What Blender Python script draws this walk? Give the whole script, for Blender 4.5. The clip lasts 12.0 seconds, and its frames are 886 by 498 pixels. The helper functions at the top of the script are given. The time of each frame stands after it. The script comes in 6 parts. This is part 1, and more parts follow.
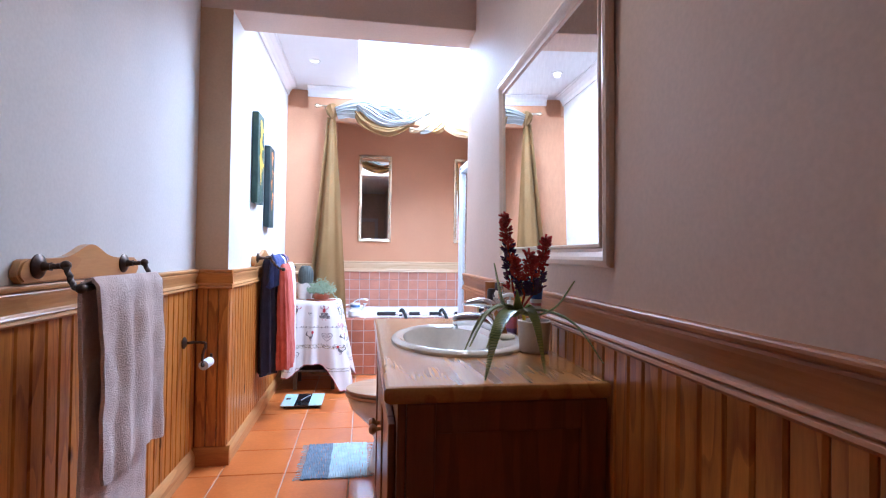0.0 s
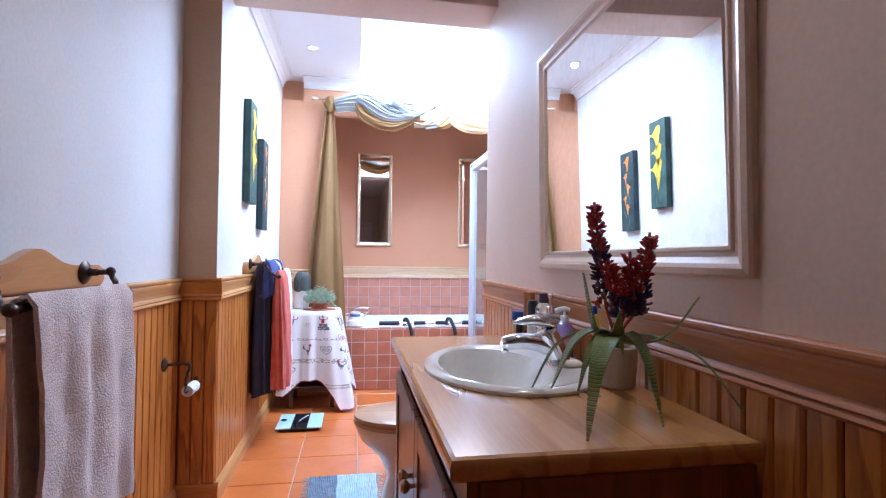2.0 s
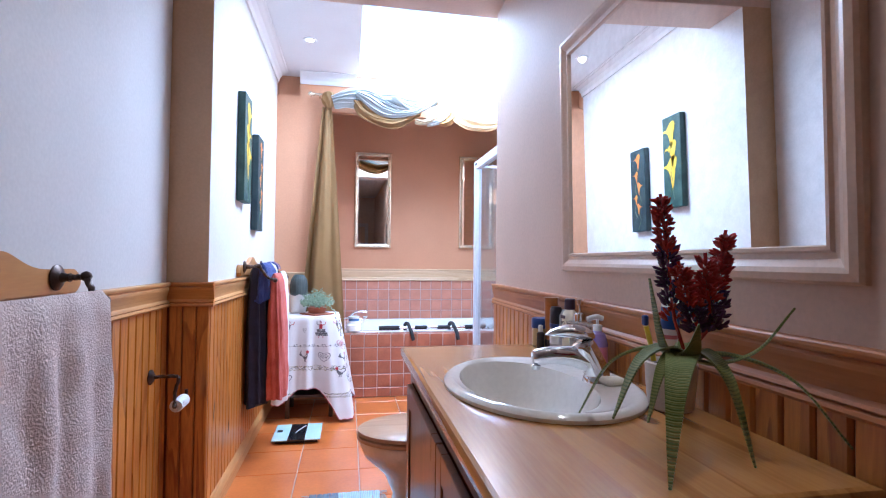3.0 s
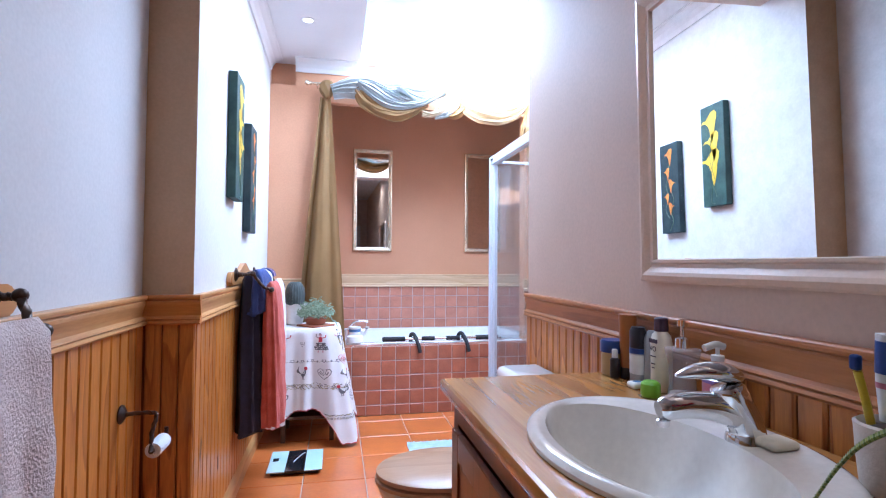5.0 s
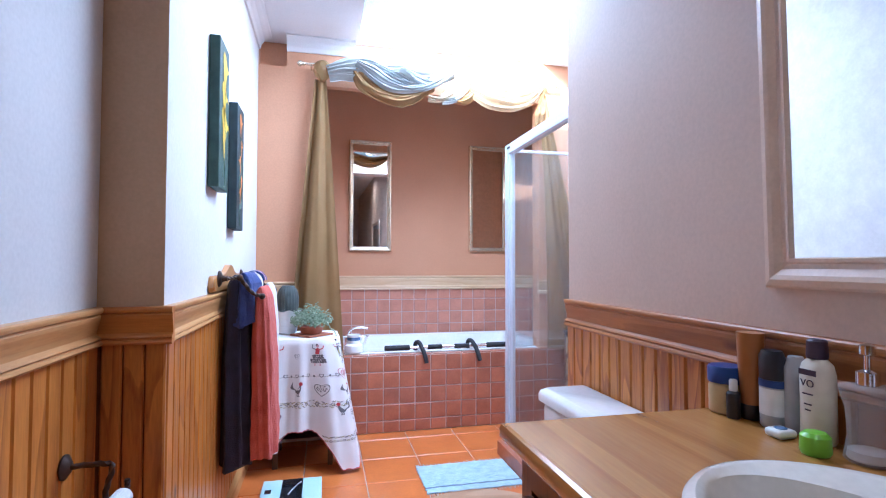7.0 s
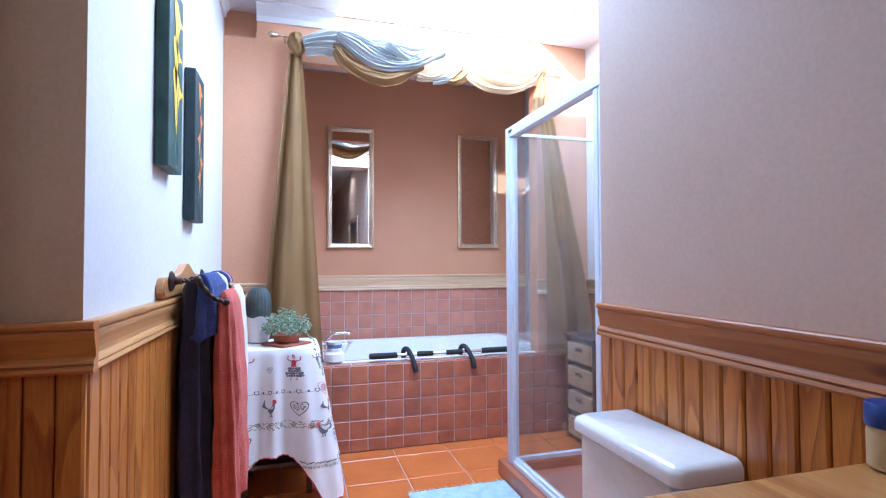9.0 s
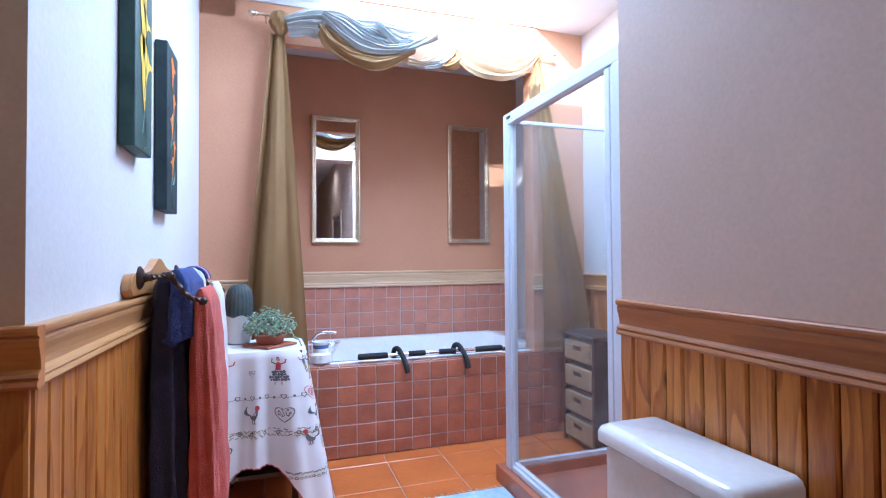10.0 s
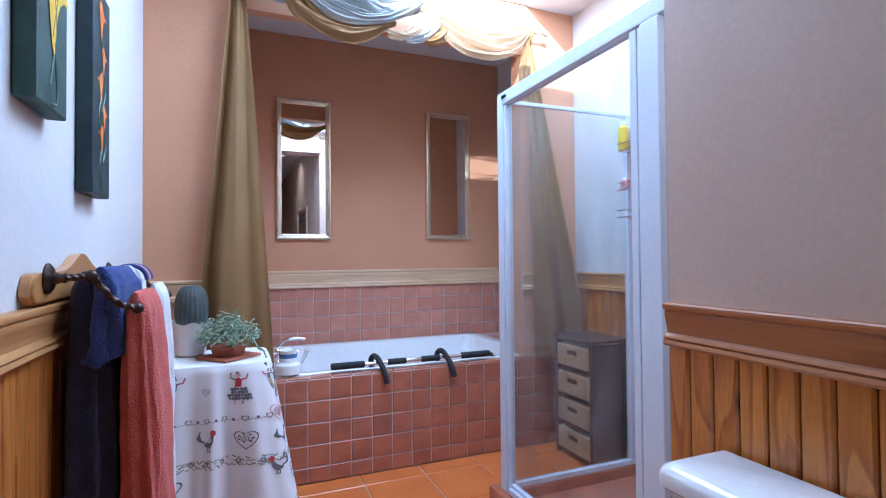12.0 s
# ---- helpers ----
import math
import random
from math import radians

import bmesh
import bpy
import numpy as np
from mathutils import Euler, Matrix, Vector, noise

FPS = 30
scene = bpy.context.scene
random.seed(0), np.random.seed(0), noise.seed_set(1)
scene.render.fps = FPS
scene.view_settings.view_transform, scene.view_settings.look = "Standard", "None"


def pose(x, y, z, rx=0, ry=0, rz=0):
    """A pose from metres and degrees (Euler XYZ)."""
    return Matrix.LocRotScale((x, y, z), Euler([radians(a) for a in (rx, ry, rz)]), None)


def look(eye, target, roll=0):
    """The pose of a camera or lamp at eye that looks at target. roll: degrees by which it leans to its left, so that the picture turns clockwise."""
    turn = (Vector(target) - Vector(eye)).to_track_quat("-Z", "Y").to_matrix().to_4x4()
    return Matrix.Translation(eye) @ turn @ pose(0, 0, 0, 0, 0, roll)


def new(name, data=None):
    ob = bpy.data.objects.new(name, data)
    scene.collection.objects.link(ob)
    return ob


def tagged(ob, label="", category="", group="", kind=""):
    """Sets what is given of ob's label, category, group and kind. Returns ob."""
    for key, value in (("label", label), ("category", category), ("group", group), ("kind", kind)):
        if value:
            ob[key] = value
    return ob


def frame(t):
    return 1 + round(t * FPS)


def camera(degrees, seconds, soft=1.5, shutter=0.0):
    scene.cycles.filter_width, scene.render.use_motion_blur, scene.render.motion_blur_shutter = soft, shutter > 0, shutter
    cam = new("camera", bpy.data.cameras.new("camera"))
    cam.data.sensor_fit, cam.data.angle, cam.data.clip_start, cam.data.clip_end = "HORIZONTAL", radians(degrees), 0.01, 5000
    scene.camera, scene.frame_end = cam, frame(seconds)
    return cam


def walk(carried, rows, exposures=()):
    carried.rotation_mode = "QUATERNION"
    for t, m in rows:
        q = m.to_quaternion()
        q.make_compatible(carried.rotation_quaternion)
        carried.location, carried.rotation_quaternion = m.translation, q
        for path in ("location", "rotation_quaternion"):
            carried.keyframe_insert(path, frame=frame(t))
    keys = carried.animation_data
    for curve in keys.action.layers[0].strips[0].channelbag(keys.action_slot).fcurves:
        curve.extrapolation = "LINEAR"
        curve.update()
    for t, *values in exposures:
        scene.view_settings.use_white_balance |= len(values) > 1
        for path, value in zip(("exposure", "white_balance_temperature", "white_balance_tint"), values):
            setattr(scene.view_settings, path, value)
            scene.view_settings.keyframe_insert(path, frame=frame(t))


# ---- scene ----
cam = camera(82.8, 12.0, 1.15)
PATH = [
    (0, (0.088, 0.673, 1.16), (0.398, 2.649, 1.185), 0.9),
    (0.5, (0.059, 0.76, 1.164), (0.377, 2.734, 1.19), 0.8),
    (1, (0.042, 0.859, 1.157), (0.366, 2.832, 1.188), 0.7),
    (1.5, (0.015, 0.961, 1.16), (0.351, 2.933, 1.198), 0.7),
    (2, (-0.006, 1.047, 1.163), (0.341, 3.016, 1.205), 0.7),
    (2.5, (-0.016, 1.127, 1.161), (0.342, 3.094, 1.207), 0.7),
    (3, (-0.044, 1.222, 1.165), (0.325, 3.187, 1.214), 0.6),
    (5, (-0.144, 1.607, 1.179), (0.272, 3.562, 1.24), 0.4),
    (5.5, (-0.162, 1.704, 1.18), (0.259, 3.659, 1.244), 0.4),
    (6, (-0.178, 1.803, 1.181), (0.259, 3.754, 1.244), 0.3),
    (6.5, (-0.184, 1.912, 1.185), (0.261, 3.861, 1.252), 0.3),
    (7, (-0.205, 2.001, 1.182), (0.256, 3.946, 1.244), 0.1),
    (8.8, (-0.216, 2.34, 1.18), (0.319, 4.266, 1.253), 0.0),
    (9, (-0.222, 2.375, 1.18), (0.335, 4.295, 1.235), -0.2),
    (9.5, (-0.223, 2.473, 1.17), (0.377, 4.38, 1.209), -0.2),
    (10, (-0.24, 2.55, 1.17), (0.386, 4.449, 1.211), -0.4),
    (10.5, (-0.257, 2.625, 1.171), (0.401, 4.513, 1.21), -0.4),
    (11, (-0.26, 2.71, 1.161), (0.427, 4.587, 1.2), -0.5),
    (11.5, (-0.255, 2.803, 1.163), (0.466, 4.668, 1.202), -0.5),
    (12, (-0.238, 2.879, 1.159), (0.518, 4.73, 1.196), -0.5),
]
walk(cam, [(t, look(eye, target, roll)) for t, eye, target, roll in PATH], [(0.0, 3.27, 5030, 12), (2.5, 3.08, 5000, 12), (5.5, 2.91, 4960, 12), (7.0, 2.84, 4900, 12), (9.5, 2.66, 4840, 12), (12.0, 2.23, 4830, 12)])

# ---- light ----
SUN_WAY = Vector((1.50, 3.0, -1.24)).normalized()
world = bpy.data.worlds.new("sky")
scene.world = world
world.use_nodes = True
wn = world.node_tree.nodes
sky = wn.new("ShaderNodeTexSky")
sky.sky_type = "NISHITA"
sky.sun_disc = False
sky.sun_elevation = math.asin(-SUN_WAY.z)
sky.sun_rotation = math.atan2(-SUN_WAY.x, -SUN_WAY.y)
wn["Background"].inputs["Strength"].default_value = 0.12
world.node_tree.links.new(sky.outputs["Color"], wn["Background"].inputs["Color"])

sun = bpy.data.lights.new("sun", "SUN")
sun.energy, sun.angle, sun.color = 5.0, radians(0.6), (1.0, 0.93, 0.82)
new("sun", sun).matrix_world = look((0, 0, 6), Vector((0, 0, 6)) + SUN_WAY)

roof_light = bpy.data.lights.new("skylight_daylight", "AREA")
roof_light.shape, roof_light.size, roof_light.size_y = "RECTANGLE", 1.43, 1.56
roof_light.energy, roof_light.color = 18.5, (0.80, 0.90, 1.0)
new("skylight_daylight", roof_light).matrix_world = pose(0.725, 4.78, 2.872)

# small recessed ceiling lamp by the bath; fill lamp added over the washstand
LAMP_AND_FILL = ((-0.338, 4.90, 2.74, 4.0), (0.42, 2.05, 2.80, 36.0))
for lx, ly, lz, watts in LAMP_AND_FILL:
    spot = bpy.data.lights.new("downlight_and_fill", "SPOT")
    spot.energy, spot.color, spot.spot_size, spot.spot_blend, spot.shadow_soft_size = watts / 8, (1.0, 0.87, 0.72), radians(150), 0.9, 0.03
    new("downlight_and_fill", spot).matrix_world = pose(lx, ly, lz - 0.012)

# ---- materials ----


def shader(name):
    m = bpy.data.materials.new(name)
    m.use_nodes = True
    nt = m.node_tree
    return m, nt, nt.nodes["Principled BSDF"]


def coords(nt, scale=(1, 1, 1), jitter=0.0):
    """Object coordinates, scaled, with an offset of its own for every object when jitter is given."""
    tc = nt.nodes.new("ShaderNodeTexCoord")
    mp = nt.nodes.new("ShaderNodeMapping")
    mp.inputs["Scale"].default_value = scale
    nt.links.new(tc.outputs["Object"], mp.inputs["Vector"])
    if jitter:
        oi = nt.nodes.new("ShaderNodeObjectInfo")
        mul = nt.nodes.new("ShaderNodeVectorMath")
        mul.operation = "SCALE"
        mul.inputs[0].default_value = (7.3, 5.1, 3.7)
        nt.links.new(oi.outputs["Random"], mul.inputs["Scale"])
        nt.links.new(mul.outputs["Vector"], mp.inputs["Location"])
    return mp.outputs["Vector"]


def noise_tex(nt, vec, scale, detail=4.0, rough=0.55, distortion=0.0):
    n = nt.nodes.new("ShaderNodeTexNoise")
    n.inputs["Scale"].default_value = scale
    n.inputs["Detail"].default_value = detail
    n.inputs["Roughness"].default_value = rough
    n.inputs["Distortion"].default_value = distortion
    nt.links.new(vec, n.inputs["Vector"])
    return n.outputs["Fac"]


def ramp(nt, fac, stops):
    r = nt.nodes.new("ShaderNodeValToRGB")
    while len(r.color_ramp.elements) < len(stops):
        r.color_ramp.elements.new(0.5)
    for e, (p, c) in zip(r.color_ramp.elements, stops):
        e.position, e.color = p, (*c, 1)
    nt.links.new(fac, r.inputs["Fac"])
    return r.outputs["Color"]


def mixc(nt, fac, a, b, mode="MIX"):
    m = nt.nodes.new("ShaderNodeMix")
    m.data_type, m.blend_type = "RGBA", mode
    for sock, v in ((m.inputs["Factor"], fac), (m.inputs["A"], a), (m.inputs["B"], b)):
        if isinstance(v, (int, float)):
            sock.default_value = v
        elif isinstance(v, tuple):
            sock.default_value = (*v, 1)
        else:
            nt.links.new(v, sock)
    return m.outputs["Result"]


def bump(nt, bsdf, height, strength, distance=0.002):
    b = nt.nodes.new("ShaderNodeBump")
    b.inputs["Strength"].default_value = strength
    b.inputs["Distance"].default_value = distance
    nt.links.new(height, b.inputs["Height"])
    nt.links.new(b.outputs["Normal"], bsdf.inputs["Normal"])


def matte(name, a, b, scale=6.0, fine=120.0, rough=0.6, relief=0.2, metal=0.0, jitter=0.0, sheen=0.0, coat=0.0):
    """A surface between two colours: broad blotches, fine grain and a little relief."""
    m, nt, bs = shader(name)
    v = coords(nt, jitter=jitter)
    broad = noise_tex(nt, v, scale, 5)
    grain = noise_tex(nt, v, fine, 3)
    col = ramp(nt, broad, ((0.3, a), (0.7, b)))
    col = mixc(nt, 0.12, col, ramp(nt, grain, ((0.3, tuple(c * 0.6 for c in a)), (0.7, tuple(min(1, c * 1.25) for c in b)))))
    nt.links.new(col, bs.inputs["Base Color"])
    bs.inputs["Roughness"].default_value = rough
    bs.inputs["Metallic"].default_value = metal
    bs.inputs["Sheen Weight"].default_value = sheen
    bs.inputs["Coat Weight"].default_value = coat
    bs.inputs["Coat Roughness"].default_value = 0.12
    if relief:
        bump(nt, bs, grain, relief)
    return m


def wood(name, dark, light, knot, along="z", rough=0.32, jitter=1.0, rings=9.0, coat=0.35, figure=0.10):
    """Varnished pine: long grain along one axis, growth rings, knots, a worn clear coat."""
    m, nt, bs = shader(name)
    long = {"x": (figure, 1, 1), "y": (1, figure, 1), "z": (1, 1, figure)}[along]
    v = coords(nt, long, jitter)
    warp = noise_tex(nt, v, 6.5, 2, 0.4, 0.35)
    w = nt.nodes.new("ShaderNodeMath")
    w.operation = "MULTIPLY"
    w.inputs[1].default_value = rings
    nt.links.new(warp, w.inputs[0])
    fr = nt.nodes.new("ShaderNodeMath")
    fr.operation = "FRACT"
    nt.links.new(w.outputs[0], fr.inputs[0])
    mid = tuple((p + q) / 2 for p, q in zip(dark, light))
    ring = ramp(nt, fr.outputs[0], ((0.0, light), (0.45, tuple(0.25 * p + 0.75 * q for p, q in zip(dark, light))), (0.72, mid), (0.93, dark), (1.0, mid)))
    grain = noise_tex(nt, coords(nt, tuple(c * 1.0 for c in long), jitter), 160.0, 3)
    col = mixc(nt, 0.3, ring, ramp(nt, grain, ((0.35, dark), (0.65, light))))
    tone = noise_tex(nt, coords(nt, (1, 1, 1), jitter), 1.7, 3)
    col = mixc(nt, 0.22, col, ramp(nt, tone, ((0.3, tuple(c * 0.7 for c in dark)), (0.7, light))))
    vor = nt.nodes.new("ShaderNodeTexVoronoi")
    vor.inputs["Scale"].default_value = 3.6
    squash = {"x": (0.7, 1.6, 1.6), "y": (1.6, 0.7, 1.6), "z": (1.6, 1.6, 0.7)}[along]
    nt.links.new(coords(nt, squash, jitter), vor.inputs["Vector"])
    spot = ramp(nt, vor.outputs["Distance"], ((0.05, (1, 1, 1)), (0.10, (0, 0, 0))))
    col = mixc(nt, spot, col, knot)
    nt.links.new(col, bs.inputs["Base Color"])
    bs.inputs["Roughness"].default_value = rough
    bs.inputs["Coat Weight"].default_value = coat
    bs.inputs["Coat Roughness"].default_value = 0.18
    bump(nt, bs, grain, 0.12, 0.001)
    return m


def plain(name, c, rough=0.4, metal=0.0, coat=0.0):
    m, nt, bs = shader(name)
    v = coords(nt)
    n = noise_tex(nt, v, 40.0, 3)
    nt.links.new(ramp(nt, n, ((0.3, tuple(x * 0.88 for x in c)), (0.7, c))), bs.inputs["Base Color"])
    bs.inputs["Roughness"].default_value = rough
    bs.inputs["Metallic"].default_value = metal
    bs.inputs["Coat Weight"].default_value = coat
    return m


def clear(name, tint=(1, 1, 1), rough=0.0, ior=1.45):
    m, nt, bs = shader(name)
    bs.inputs["Base Color"].default_value = (*tint, 1)
    bs.inputs["Roughness"].default_value = rough
    bs.inputs["Transmission Weight"].default_value = 1.0
    bs.inputs["IOR"].default_value = ior
    return m


M_WHITE_WALL = matte("white wall paint", (0.63, 0.615, 0.595), (0.69, 0.675, 0.655), 2.0, 90, 0.7, 0.03)
M_BEIGE_WALL = matte("beige wall paint", (0.62, 0.475, 0.375), (0.68, 0.53, 0.43), 1.6, 90, 0.6, 0.03)
M_TAN_WALL = matte("terracotta tan wall paint", (0.57, 0.29, 0.155), (0.63, 0.33, 0.182), 1.8, 90, 0.6, 0.03)
M_PIER = matte("tan pier front", (0.54, 0.36, 0.21), (0.60, 0.41, 0.25), 1.6, 90, 0.6, 0.03)
M_CEILING = matte("white ceiling paint", (0.70, 0.70, 0.71), (0.75, 0.75, 0.76), 2.0, 120, 0.8, 0.15)
M_BOARD = wood("orange pine board", (0.26, 0.062, 0.007), (0.67, 0.27, 0.045), (0.10, 0.03, 0.01), "y", 0.34, 1.0, 11.0, 0.22)
M_PIER_RAIL = wood("orange pine cross rail", (0.34, 0.092, 0.010), (0.62, 0.25, 0.045), (0.10, 0.03, 0.01), "x", 0.36, 0.5, 5, 0.22)
M_RAIL_Y = wood("pale pine rail", (0.42, 0.19, 0.055), (0.64, 0.345, 0.125), (0.25, 0.09, 0.03), "y", 0.36, 0.5, 5, 0.2)
# the pine of M_RAIL_Y with the right wall's shade put into its colour
M_RAIL_SHADED = wood("varnished pine rail, shaded red-brown", (0.30, 0.100, 0.024), (0.50, 0.200, 0.055), (0.17, 0.05, 0.018), "y", 0.44, 0.5, 7, 0.06, 0.05)
M_RAIL_X = wood("pale pine cross rail", (0.62, 0.42, 0.23), (0.76, 0.56, 0.35), (0.40, 0.22, 0.10), "x", 0.36, 0.5, 5)
M_FLOOR_TILE = matte("orange terracotta floor tile", (0.46, 0.115, 0.022), (0.62, 0.185, 0.04), 3.5, 60, 0.3, 0.25, jitter=1.0, coat=0.3)
M_GROUT = matte("pale grout", (0.42, 0.34, 0.29), (0.56, 0.47, 0.42), 8, 150, 0.9, 0.4)
M_GROUT_WALL = matte("weathered wall grout", (0.48, 0.38, 0.355), (0.62, 0.52, 0.49), 9, 150, 0.9, 0.4)
M_RED_TILE = matte("dark red wall tile", (0.27, 0.088, 0.047), (0.49, 0.172, 0.090), 5.0, 70, 0.35, 0.2, jitter=1.0, coat=0.2)
M_PINK_TILE = matte("rose wall tile", (0.43, 0.185, 0.125), (0.60, 0.275, 0.188), 5.0, 70, 0.3, 0.2, jitter=1.0, coat=0.2)
M_CERAMIC = matte("white glazed ceramic", (0.80, 0.80, 0.79), (0.84, 0.84, 0.83), 3, 60, 0.12, 0.0, coat=0.6)
M_CREAM_CERAMIC = matte("cream glazed ceramic", (0.78, 0.74, 0.67), (0.82, 0.78, 0.72), 3, 60, 0.12, 0.0, coat=0.6)
M_TOP = wood("worn vanity top wood", (0.32, 0.125, 0.026), (0.55, 0.26, 0.065), (0.14, 0.05, 0.02), "y", 0.24, 0.3, 5, 0.7, 0.06)
M_DARK_WOOD = wood("dark red-brown cabinet wood", (0.12, 0.032, 0.010), (0.23, 0.068, 0.020), (0.06, 0.02, 0.008), "z", 0.34, 0.4, 6, 0.2)


def thin_glass(name, tint, gloss):
    """A flat pane: clear light straight through, with a mirror gloss that grows at grazing angles."""
    m = bpy.data.materials.new(name)
    m.use_nodes = True
    nt = m.node_tree
    nt.nodes.remove(nt.nodes["Principled BSDF"])
    tr, gl, mx, fr, pw, ad = (nt.nodes.new("ShaderNode" + k) for k in ("BsdfTransparent", "BsdfGlossy", "MixShader", "LayerWeight", "Math", "Math"))
    tr.inputs["Color"].default_value = (*tint, 1)
    gl.inputs["Roughness"].default_value = gloss
    pw.operation, pw.inputs[1].default_value = "POWER", 5.0
    ad.operation, ad.inputs[1].default_value, ad.inputs[2].default_value = "MULTIPLY_ADD", 0.5, 0.025
    nt.links.new(fr.outputs["Facing"], pw.inputs[0])
    nt.links.new(pw.outputs[0], ad.inputs[0])
    nt.links.new(ad.outputs[0], mx.inputs["Fac"])
    nt.links.new(tr.outputs["BSDF"], mx.inputs[1])
    nt.links.new(gl.outputs["BSDF"], mx.inputs[2])
    nt.links.new(mx.outputs["Shader"], nt.nodes["Material Output"].inputs["Surface"])
    return m


M_PANE = thin_glass("window glass", (0.97, 0.98, 0.98), 0.02)
M_MIRROR = plain("mirror glass", (0.93, 0.94, 0.94), 0.01, 1.0)
M_SILVER = matte("silver-gilt frame", (0.66, 0.56, 0.40), (0.80, 0.71, 0.55), 20, 200, 0.27, 0.1, 0.8)
M_FRAME_CREAM = matte("cream painted frame", (0.66, 0.50, 0.38), (0.74, 0.58, 0.46), 6, 120, 0.35, 0.1, coat=0.2)
M_CHROME = plain("chrome", (0.80, 0.81, 0.83), 0.07, 1.0)
M_IRON = matte("dark twisted iron", (0.045, 0.03, 0.025), (0.10, 0.065, 0.05), 30, 200, 0.38, 0.2, 0.8)
M_ALU = matte("white powder-coated aluminium", (0.62, 0.68, 0.76), (0.68, 0.74, 0.82), 5, 120, 0.3, 0.05)
M_BLACK_FOAM = matte("black foam", (0.012, 0.012, 0.014), (0.03, 0.03, 0.032), 30, 300, 0.85, 0.5)

# ---- builders ----


def part(name, bm, material, parent=None, label="", smooth=False):
    """One mesh object from bm, in world coordinates, under parent if there is one."""
    me = bpy.data.meshes.new(name)
    bmesh.ops.recalc_face_normals(bm, faces=bm.faces)
    if smooth:
        for f in bm.faces:
            f.smooth = True
    bm.to_mesh(me)
    bm.free()
    if isinstance(material, (list, tuple)):
        for mt in material:
            me.materials.append(mt)
    else:
        me.materials.append(material)
    ob = new(name, me)
    if smooth:
        me.set_sharp_from_angle(angle=radians(38))
    if parent is not None:
        ob.parent = parent
        ob.matrix_parent_inverse = parent.matrix_world.inverted()
    return tagged(ob, label)


def thing(name, at, label, category, group=""):
    e = new(name)
    e.empty_display_size = 0.05
    e.matrix_world = pose(*at)
    e.location = at
    bpy.context.view_layer.update()
    return tagged(e, label, category, group)


def structure(name, bm, material, label="", category="", smooth=False):
    return tagged(part(name, bm, material, None, "", smooth), label, category, kind="structure")


def add_box(bm, x0, x1, y0, y1, z0, z1, bevel=0.0, segments=2, mat_index=0):
    r = bmesh.ops.create_cube(bm, size=1.0, matrix=Matrix.LocRotScale(((x0 + x1) / 2, (y0 + y1) / 2, (z0 + z1) / 2), None, (abs(x1 - x0), abs(y1 - y0), abs(z1 - z0))))
    faces = {f for v in r["verts"] for f in v.link_faces}
    for f in faces:
        f.material_index = mat_index
    if bevel:
        edges = list({e for v in r["verts"] for e in v.link_edges})
        bmesh.ops.bevel(bm, geom=edges, offset=bevel, segments=segments, profile=0.5, affect="EDGES")
    return bm


def box(x0, x1, y0, y1, z0, z1, bevel=0.0, segments=2):
    return add_box(bmesh.new(), x0, x1, y0, y1, z0, z1, bevel, segments)


def boxes(rows, bevel=0.0):
    bm = bmesh.new()
    for r in rows:
        add_box(bm, *r, bevel)
    return bm


def add_prism(bm, profile, place):
    """A closed outline of (u, v) pairs swept from place(0, u, v) to place(1, u, v)."""
    a = [bm.verts.new(place(0, u, v)) for u, v in profile]
    b = [bm.verts.new(place(1, u, v)) for u, v in profile]
    n = len(profile)
    for i in range(n):
        bm.faces.new((a[i], a[(i + 1) % n], b[(i + 1) % n], b[i]))
    bm.faces.new(a[::-1])
    bm.faces.new(b)
    return bm


def add_lathe(bm, profile, centre, segs=32, axis="z", sx=1.0, sy=1.0, cap=True):
    """Rings of (radius, height) turned about an axis through centre."""
    rings = []
    for r, h in profile:
        ring = []
        for i in range(segs):
            a = 2 * math.pi * i / segs
            p = (r * math.cos(a) * sx, r * math.sin(a) * sy, h)
            if axis == "x":
                p = (p[2], p[0], p[1])
            elif axis == "y":
                p = (p[0], p[2], p[1])
            ring.append(bm.verts.new(Vector(p) + Vector(centre)))
        rings.append(ring)
    for a, b in zip(rings, rings[1:]):
        for i in range(segs):
            bm.faces.new((a[i], a[(i + 1) % segs], b[(i + 1) % segs], b[i]))
    if cap:
        bm.faces.new(rings[0][::-1])
        bm.faces.new(rings[-1])
    return bm


def lathe(profile, centre, segs=32, axis="z", sx=1.0, sy=1.0, cap=True):
    return add_lathe(bmesh.new(), profile, centre, segs, axis, sx, sy, cap)


def add_tube(bm, pts, radius, segs=12, twist=0.0, squash=1.0):
    """A tube along pts; radius a number or one per point; twist in turns with squash gives a rope look."""
    pts = [Vector(p) for p in pts]
    n = len(pts)
    rad = radius if isinstance(radius, (list, tuple)) else [radius] * n
    rings = []
    side = None
    for i, p in enumerate(pts):
        d = (pts[min(i + 1, n - 1)] - pts[max(i - 1, 0)]).normalized()
        if side is None:
            side = d.orthogonal().normalized()
        side = (side - d * side.dot(d)).normalized()
        up = d.cross(side)
        ring = []
        for k in range(segs):
            a = 2 * math.pi * k / segs
            ph = a + 2 * math.pi * twist * i / max(1, n - 1)
            r = rad[i] * (1 + (squash - 1) * (0.5 + 0.5 * math.cos(3 * a)))
            ring.append(bm.verts.new(p + (side * math.cos(ph) + up * math.sin(ph)) * r))
        rings.append(ring)
    for a, b in zip(rings, rings[1:]):
        for k in range(segs):
            bm.faces.new((a[k], a[(k + 1) % segs], b[(k + 1) % segs], b[k]))
    bm.faces.new(rings[0][::-1])
    bm.faces.new(rings[-1])
    return bm


